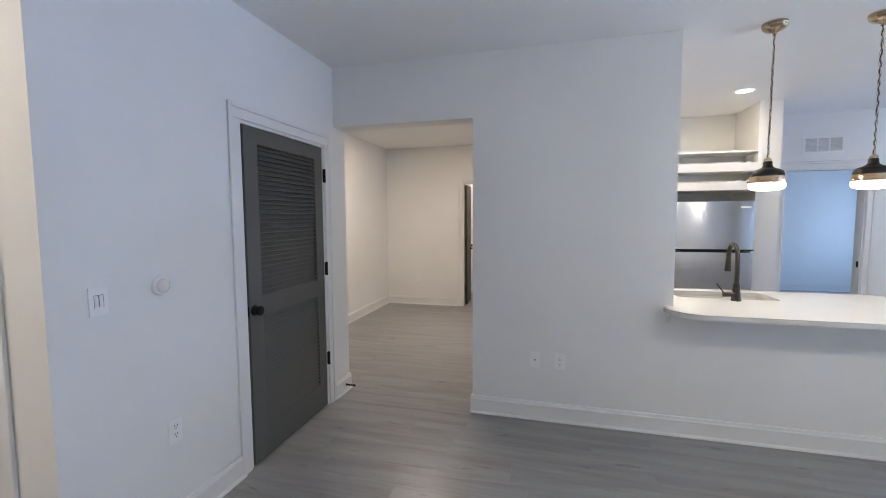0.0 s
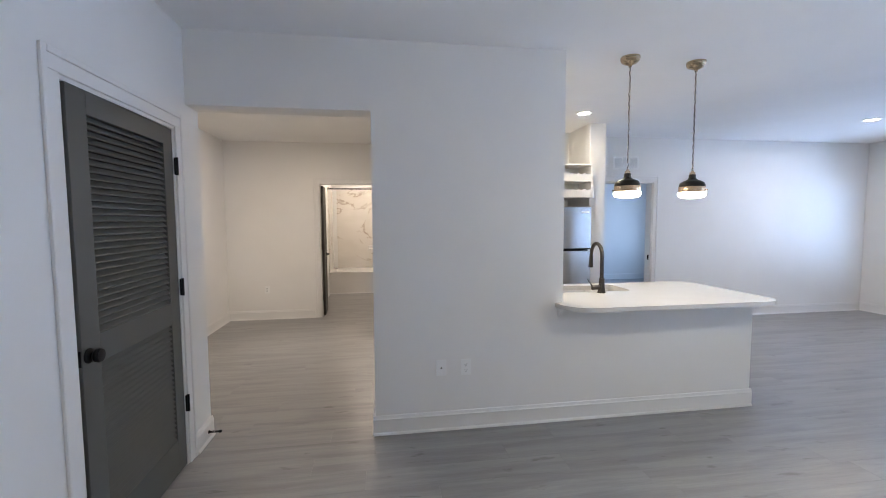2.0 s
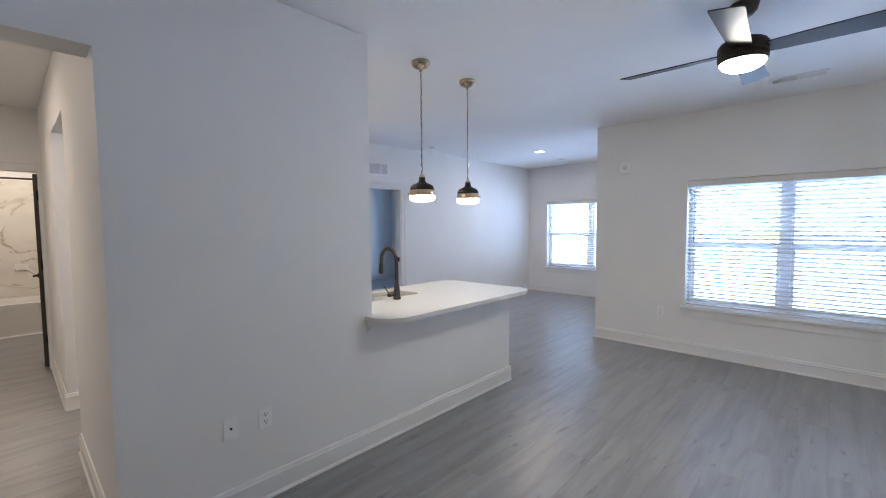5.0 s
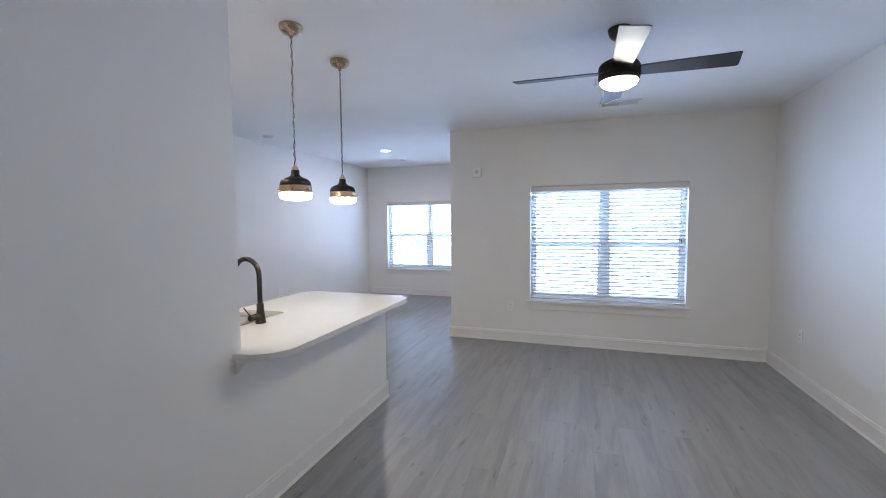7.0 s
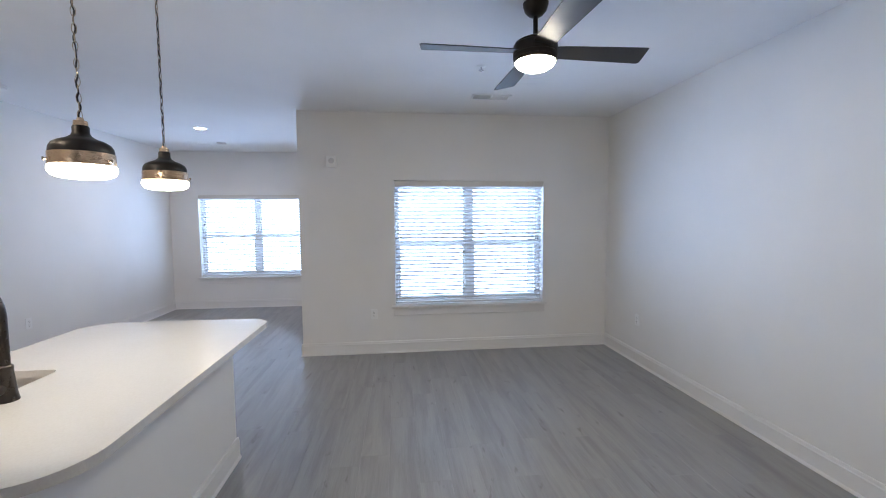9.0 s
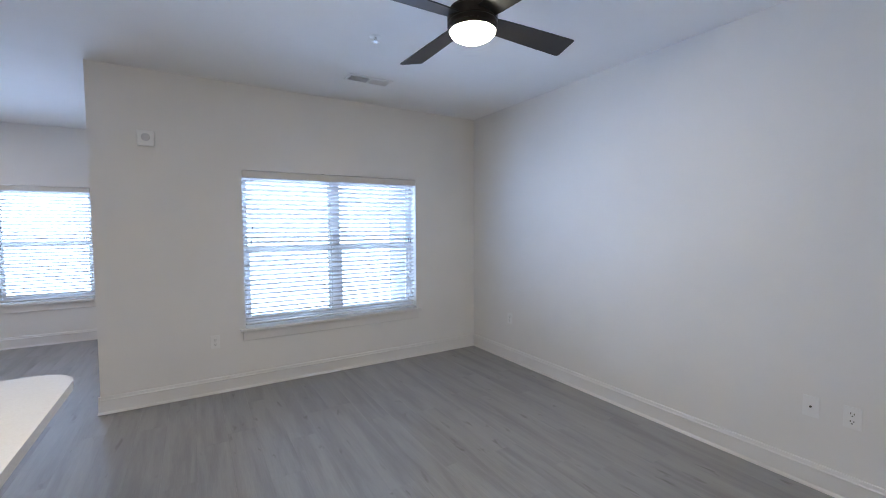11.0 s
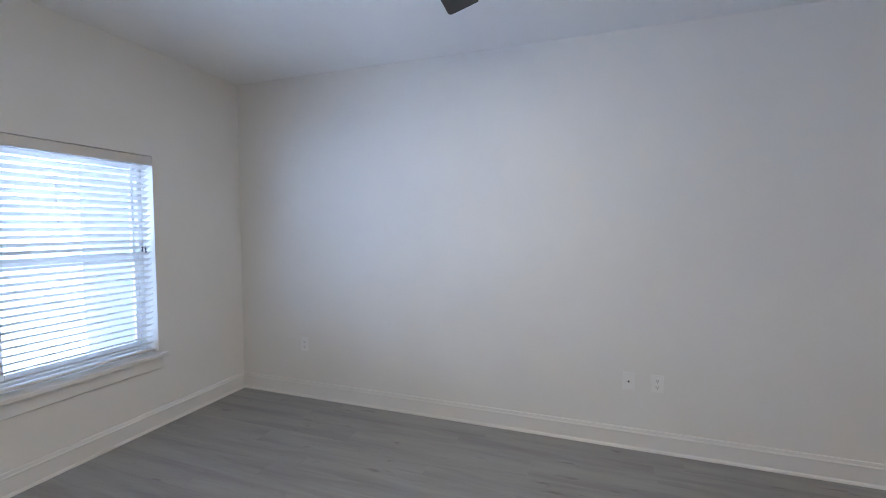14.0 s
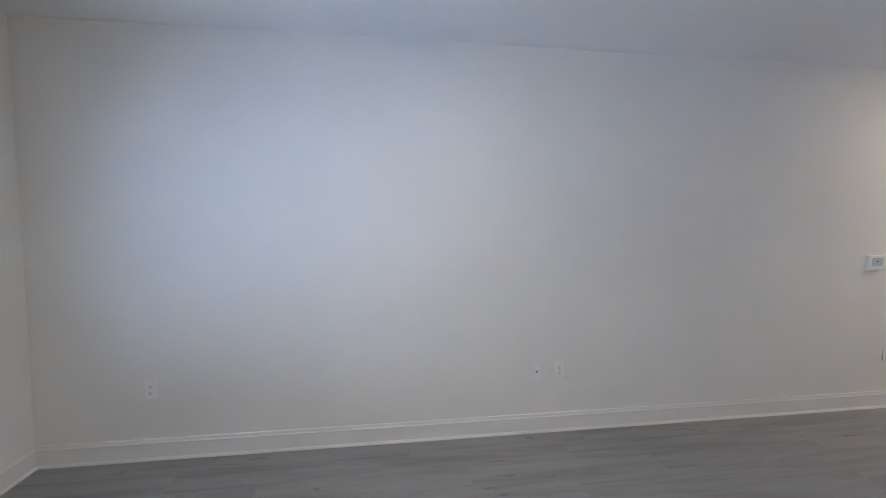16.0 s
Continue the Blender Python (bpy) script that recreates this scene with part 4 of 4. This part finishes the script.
# ---- refrigerator and the rack above it ----
def fridge():
    x0, x1, yf = 1.365, 2.118, 5.195
    f = thing("refrigerator", "stainless steel top-freezer refrigerator with grey sides", "refrigerator", pose((x0 + x1) / 2, 5.6, 0))
    hw = (x1 - x0) / 2
    part("body", box(-hw + 0.004, hw - 0.004, -0.33, 0.36, 0.02, 1.640, 0.006), FSIDE, f, "dark grey cabinet")

    def slab(z0, z1):
        out_ = [(-hw, -0.335), (-hw, -0.385)] + [(-hw + 2 * hw * i / 14, -0.389 - 0.014 * math.sin(math.pi * i / 14)) for i in range(15)] + [(hw, -0.385), (hw, -0.335)]
        return prism(out_, z0, z1, 0.004)
    fd = part("freezer_door", slab(1.162, 1.655), STEEL, f, smooth=True)
    rd = part("fridge_door", slab(0.06, 1.128), STEEL, f, smooth=True)
    grip = prism([(-hw + 0.004, 1.160), (-hw + 0.004, 1.148), (-hw + 0.06, 1.146), (-hw + 0.10, 1.133), (-hw + 0.14, 1.129), (hw - 0.17, 1.129), (hw - 0.12, 1.133), (hw - 0.08, 1.146), (hw - 0.004, 1.150), (hw - 0.004, 1.160)], -0.004, 0.050)
    bmesh.ops.rotate(grip, verts=grip.verts, matrix=Matrix.Rotation(radians(90), 3, 'X'))
    bmesh.ops.translate(grip, verts=grip.verts, vec=(0, -0.360, 0))
    part("handle", grip, BLACK, fd, "dark recessed grip between the doors")
    part("handle", box(-hw + 0.01, hw - 0.05, -0.398, -0.345, 1.127, 1.134, 0.002, 1), BLACK, rd)
    part("badge", box(hw - 0.13, hw - 0.035, -0.4050, -0.393, 1.585, 1.603, 0.002, 1), PLASTIC, fd, "small pale badge")
    part("kick_grille", box(-hw + 0.02, hw - 0.02, -0.375, -0.33, 0.02, 0.056, 0.003, 1), BLACK, f)
    part("hinge_cover", box(hw - 0.10, hw - 0.01, -0.36, -0.26, 1.640, 1.660, 0.006), FSIDE, f)
    for sx in (-1, 1):
        part("foot", lathe([(0, 0), (0.02, 0), (0.02, 0.02), (0, 0.02)], 12, c=(sx * (hw - 0.06), -0.28, 0)), BLACK, f)
    return f


fridge()


def wine_rack():
    x0, x1, y0, y1 = 1.33, 2.198, 5.31, 6.019
    r = thing("wine_rack", "white open wall cabinet with two scalloped bottle rails", "shelf", pose(x0, y0, 1.775))
    W, D = x1 - x0, y1 - y0
    for z0, z1, nm in ((0.0, 0.018, "bottom_panel"), (0.195, 0.212, "shelf"), (0.392, 0.41, "top_panel")):
        part(nm, box(0.018, W - 0.036, 0.0, D, z0, z1, 0.002, 1), TRIM, r)
    part("side_panel", box(0, 0.0175, 0, D, 0, 0.41, 0.002, 1), TRIM, r)
    part("side_panel", box(W - 0.0355, W, 0, D, 0, 0.41, 0.002, 1), TRIM, r)
    part("back_panel", box(0.018, W - 0.036, 0.330, 0.342, 0.018, 0.392), TRIM, r)
    n = 10
    for base in (0.0185, 0.2125):
        for yy in (0.004, 0.27):
            pts = [(0.018, base), (W - 0.036, base)]
            span = W - 0.054
            line = []
            for i in range(n):
                c = 0.018 + span * (i + 0.5) / n
                line += [(c + 0.027 * math.cos(radians(a)), base + 0.084 + 0.013 * -math.sin(radians(a))) for a in range(180, -1, -20)]
            pts += [(W - 0.036, base + 0.084)] + line[::-1] + [(0.018, base + 0.084)]
            bm = prism(pts, -0.009, 0.009)
            bmesh.ops.rotate(bm, verts=bm.verts, matrix=Matrix.Rotation(radians(90), 3, 'X'))
            bmesh.ops.translate(bm, verts=bm.verts, vec=(0, yy + 0.009, 0))
            part("bottle_rail", bm, TRIM, r, "scalloped white rail")
    return r


wine_rack()

# ---- hall end: bathroom doors, tub, tile, rod ----


def panel_leaf(name, m, width, label, mat, lever, hinges, side=1):
    """A two-panel door leaf; its hinged edge is at the local origin and it runs along local y."""
    d = thing(name, label, "door", m, kind="structure")
    part("leaf", box(-0.012, 0.012, 0.002, width - 0.002, 0.012, 2.050), mat, d)
    for s_ in (-1, 1):
        fr = bmesh.new()
        for (l, r, z0, z1) in ((0.0, 0.085, 0.010, 2.052), (width - 0.085, width, 0.010, 2.052), (0.085, width - 0.085, 0.010, 0.22), (0.085, width - 0.085, 0.92, 1.05), (0.085, width - 0.085, 1.92, 2.052)):
            xx = sorted((s_ * 0.0122, s_ * 0.0175))
            add_box(fr, xx[0], xx[1], l, r, z0, z1, 0.002, 1)
        part("panel_frame", fr, mat, d)
    if lever:
        for s_ in (-1, 1):
            hb = lathe([(0, 0), (0.027, 0), (0.027, 0.008), (0.012, 0.012), (0.010, 0.045), (0, 0.045)], 18)
            bmesh.ops.rotate(hb, verts=hb.verts, matrix=Matrix.Rotation(radians(90 * s_), 3, 'Y'))
            bmesh.ops.translate(hb, verts=hb.verts, vec=(s_ * 0.0175, width - 0.06, 0.96))
            tube([(s_ * 0.058, width - 0.055, 0.96), (s_ * 0.060, width - 0.10, 0.96), (s_ * 0.058, width - 0.17, 0.958)], 0.008, 8, hb)
            part("lever_handle", hb, BLACK, d, "black lever handle")
    if hinges:
        for z in (0.30, 1.10, 1.83):
            part("hinge", box(*sorted((side * 0.006, side * 0.030)), -0.012, 0.004, z - 0.05, z + 0.05, 0.002, 1), BLACK, d, "black butt hinge")
    return d


panel_leaf("door_3", pose(-1.297, YB + 0.10, 0, 0, 0, 2.5), 0.425, "open dark narrow bathroom door leaf with black lever", DARKEDGE, True, True, -1)
panel_leaf("door_4", pose(-0.497, YB + 0.10, 0, 0, 0, -2.0), 0.425, "open dark narrow bathroom door leaf seen edge on", DARKEDGE, True, True, 1)
panel_leaf("door_5", pose(-1.448, 7.72, 0, 0, 0, 0), 0.72, "closed white panelled closet door inside the bathroom", TRIM, True, False)

tub = thing("bathtub", "white enamel alcove bathtub with flat apron", "bathtub", pose(-0.655, 9.64, 0))
ap = box(-0.812, 0.812, -0.385, -0.330, 0.012, 0.415, 0.006)
part("apron", ap, TUBW, tub)
bt = bmesh.new()
ro = [basin_ring(bt, 0.812, 0.388, 0.03, 0.405), basin_ring(bt, 0.812, 0.388, 0.03, 0.447), basin_ring(bt, 0.800, 0.376, 0.03, 0.457), basin_ring(bt, 0.735, 0.310, 0.12, 0.452), basin_ring(bt, 0.71, 0.29, 0.12, 0.42), basin_ring(bt, 0.62, 0.23, 0.12, 0.14), basin_ring(bt, 0.54, 0.18, 0.1, 0.11)]
for a, b in zip(ro, ro[1:]):
    for i in range(len(a)):
        j = (i + 1) % len(a)
        bt.faces.new((a[i], a[j], b[j], b[i]))
bt.faces.new(ro[-1])
part("basin", bt, TUBW, tub, smooth=True)
part("base_strip", sweep([(0, 0), (0.014, 0), (0.014, 0.01), (0.004, 0.018), (0, 0.018)], (-0.812, -0.385), (0.812, -0.385), (0, -1)), TRIM, tub)

single("tile_surround", box(-1.36, 0.155, 10.012, 10.029, 0.458, 2.20), MARBLE, "cream marble-look wall panel with brown veins", "wall panel", "structure")
single("tile_surround", box(-1.466, -1.452, 9.27, 10.01, 0.458, 2.20), MARBLE, "cream marble-look side wall panel", "wall panel", "structure")
so = thing("soap_dish", "white ceramic soap dish on the tub wall", "soap dish", pose(-0.60, 10.012, 0.90))
part("back", box(-0.08, 0.08, -0.012, 0, -0.055, 0.055, 0.008), TUBW, so)
part("tray", box(-0.065, 0.065, -0.07, -0.011, -0.04, -0.015, 0.010), TUBW, so)
rod = thing("curtain_rod", "straight black shower curtain rod across the tub", "curtain rod", pose(-1.47, 9.29, 2.165))
part("bar", tube([(0.005, 0, 0), (1.625, 0, 0)], 0.0125, 14), BLACK, rod, smooth=True)
for x in (0.0, 1.62):
    fl = lathe([(0, 0), (0.03, 0), (0.03, 0.006), (0.016, 0.010), (0, 0.010)], 20)
    bmesh.ops.rotate(fl, verts=fl.verts, matrix=Matrix.Rotation(radians(90), 3, 'Y'))
    bmesh.ops.translate(fl, verts=fl.verts, vec=(x, 0, 0))
    part("flange", fl, BLACK, rod)

# ---- outside ----
gm = bmesh.new()
vs = [gm.verts.new(p) for p in ((-400, -400, -0.25), (400, -400, -0.25), (400, 400, -0.25), (-400, 400, -0.25))]
gm.faces.new(vs)
single("ground", gm, GROUND, "pale open ground outside", "ground", "structure")


def far_house(x, y, w, d, h, turn, label):
    t = thing("apartment_building", label, "building", pose(x, y, -0.25, 0, 0, turn))
    part("wall", box(-w / 2, w / 2, -d / 2, d / 2, 0, h), SIDING, t)
    bm = bmesh.new()
    o = 0.6
    v = [bm.verts.new(p) for p in ((-w / 2 - o, -d / 2 - o, h), (w / 2 + o, -d / 2 - o, h), (w / 2 + o, d / 2 + o, h), (-w / 2 - o, d / 2 + o, h), (-w / 2 + d / 3, 0, h + d * 0.3), (w / 2 - d / 3, 0, h + d * 0.3))]
    for q in ((0, 1, 5, 4), (2, 3, 4, 5), (1, 2, 5), (3, 0, 4), (3, 2, 1, 0)):
        bm.faces.new([v[i] for i in q])
    part("roof", bm, ROOFM, t)
    for fl in range(int(h // 3)):
        for i in range(int(w // 4)):
            xx = -w / 2 + 2 + i * 4
            part("window", box(xx - 0.6, xx + 0.6, -d / 2 - 0.04, -d / 2 + 0.02, fl * 3 + 1.0, fl * 3 + 2.4), FARGLASS, t)


single("exterior_wall", box(XW1 + 0.2, 5.60, 0.30, 0.50, -0.25, 2.92, 0.01, 1), WINGW, "pale grey exterior wing wall beside the window", "wall", "structure")
far_house(85, 22, 46, 12, 6, -90, "pale two-storey apartment building across the lot")
far_house(78, -38, 34, 12, 6, -90, "pale apartment building further along the lot")

# ---- floor planks, laid along x in staggered courses ----
PW, PL, GAP = 0.182, 1.22, 0.0005
AREAS = [(-3.42, 4.56, YS, 3.39), (XH, 7.39, 3.39, 6.17), (XH, 6.7, 6.17, 10.2)]
rng = random.Random(7)
pieces = []
rows_n = int((10.2 - YS) / PW) + 1
for r in range(rows_n):
    ya_, yb_ = YS + r * PW, YS + (r + 1) * PW
    area = next(((a[0], a[1]) for a in AREAS if a[2] - 0.001 <= (ya_ + yb_) / 2 < a[3]), None)
    if area is None:
        continue
    x = area[0] - rng.uniform(0.1, PL - 0.1)
    while x < area[1]:
        l, h = max(x, area[0]), min(x + PL, area[1])
        if h - l > 0.02:
            pieces.append((l, h, ya_, min(yb_, 10.2)))
        x += PL


def near(p):
    cx, cy = (p[0] + p[1]) / 2, (p[2] + p[3]) / 2
    return math.hypot(cx - 1.5, (cy - 2.0) * 1.15)


pieces.sort(key=near)
shared = {}
rest_v, rest_f = [], []
for i, (l, h, c0, c1) in enumerate(pieces):
    ln, wd = h - l - GAP, c1 - c0 - GAP
    if i < 300:
        key = (round(ln, 3), round(wd, 4))
        if key not in shared:
            b = bmesh.new()
            e = 0.0002
            lo = [b.verts.new((sx * ln / 2, sy * wd / 2, -0.0055)) for sx, sy in ((-1, -1), (1, -1), (1, 1), (-1, 1))]
            md_ = [b.verts.new((sx * ln / 2, sy * wd / 2, -0.0006)) for sx, sy in ((-1, -1), (1, -1), (1, 1), (-1, 1))]
            hi = [b.verts.new((sx * (ln / 2 - e), sy * (wd / 2 - e), 0)) for sx, sy in ((-1, -1), (1, -1), (1, 1), (-1, 1))]
            for A_, B_ in ((lo, md_), (md_, hi)):
                for k in range(4):
                    b.faces.new((A_[k], A_[(k + 1) % 4], B_[(k + 1) % 4], B_[k]))
            b.faces.new(hi)
            shared[key] = finish("plank", b, PLANK)
        o = new("plank", shared[key])
        o.parent = FLOOR
        o.matrix_basis = Matrix.Translation(((l + h) / 2, (c0 + c1) / 2, 0))
    else:
        k = len(rest_v)
        for z in (-0.0055, 0):
            rest_v += [(l, c0, z), (h - GAP, c0, z), (h - GAP, c1 - GAP, z), (l, c1 - GAP, z)]
        rest_f += [(k + 4, k + 5, k + 6, k + 7), (k, k + 1, k + 5, k + 4), (k + 1, k + 2, k + 6, k + 5), (k + 2, k + 3, k + 7, k + 6), (k + 3, k, k + 4, k + 7)]
if rest_v:
    me = bpy.data.meshes.new("planks")
    me.from_pydata(rest_v, [], rest_f)
    me.materials.append(PLANK)
    o = new("planks", me)
    o.parent = FLOOR
    tagged(o, "grey-brown wood-look vinyl planks", kind="stuff")
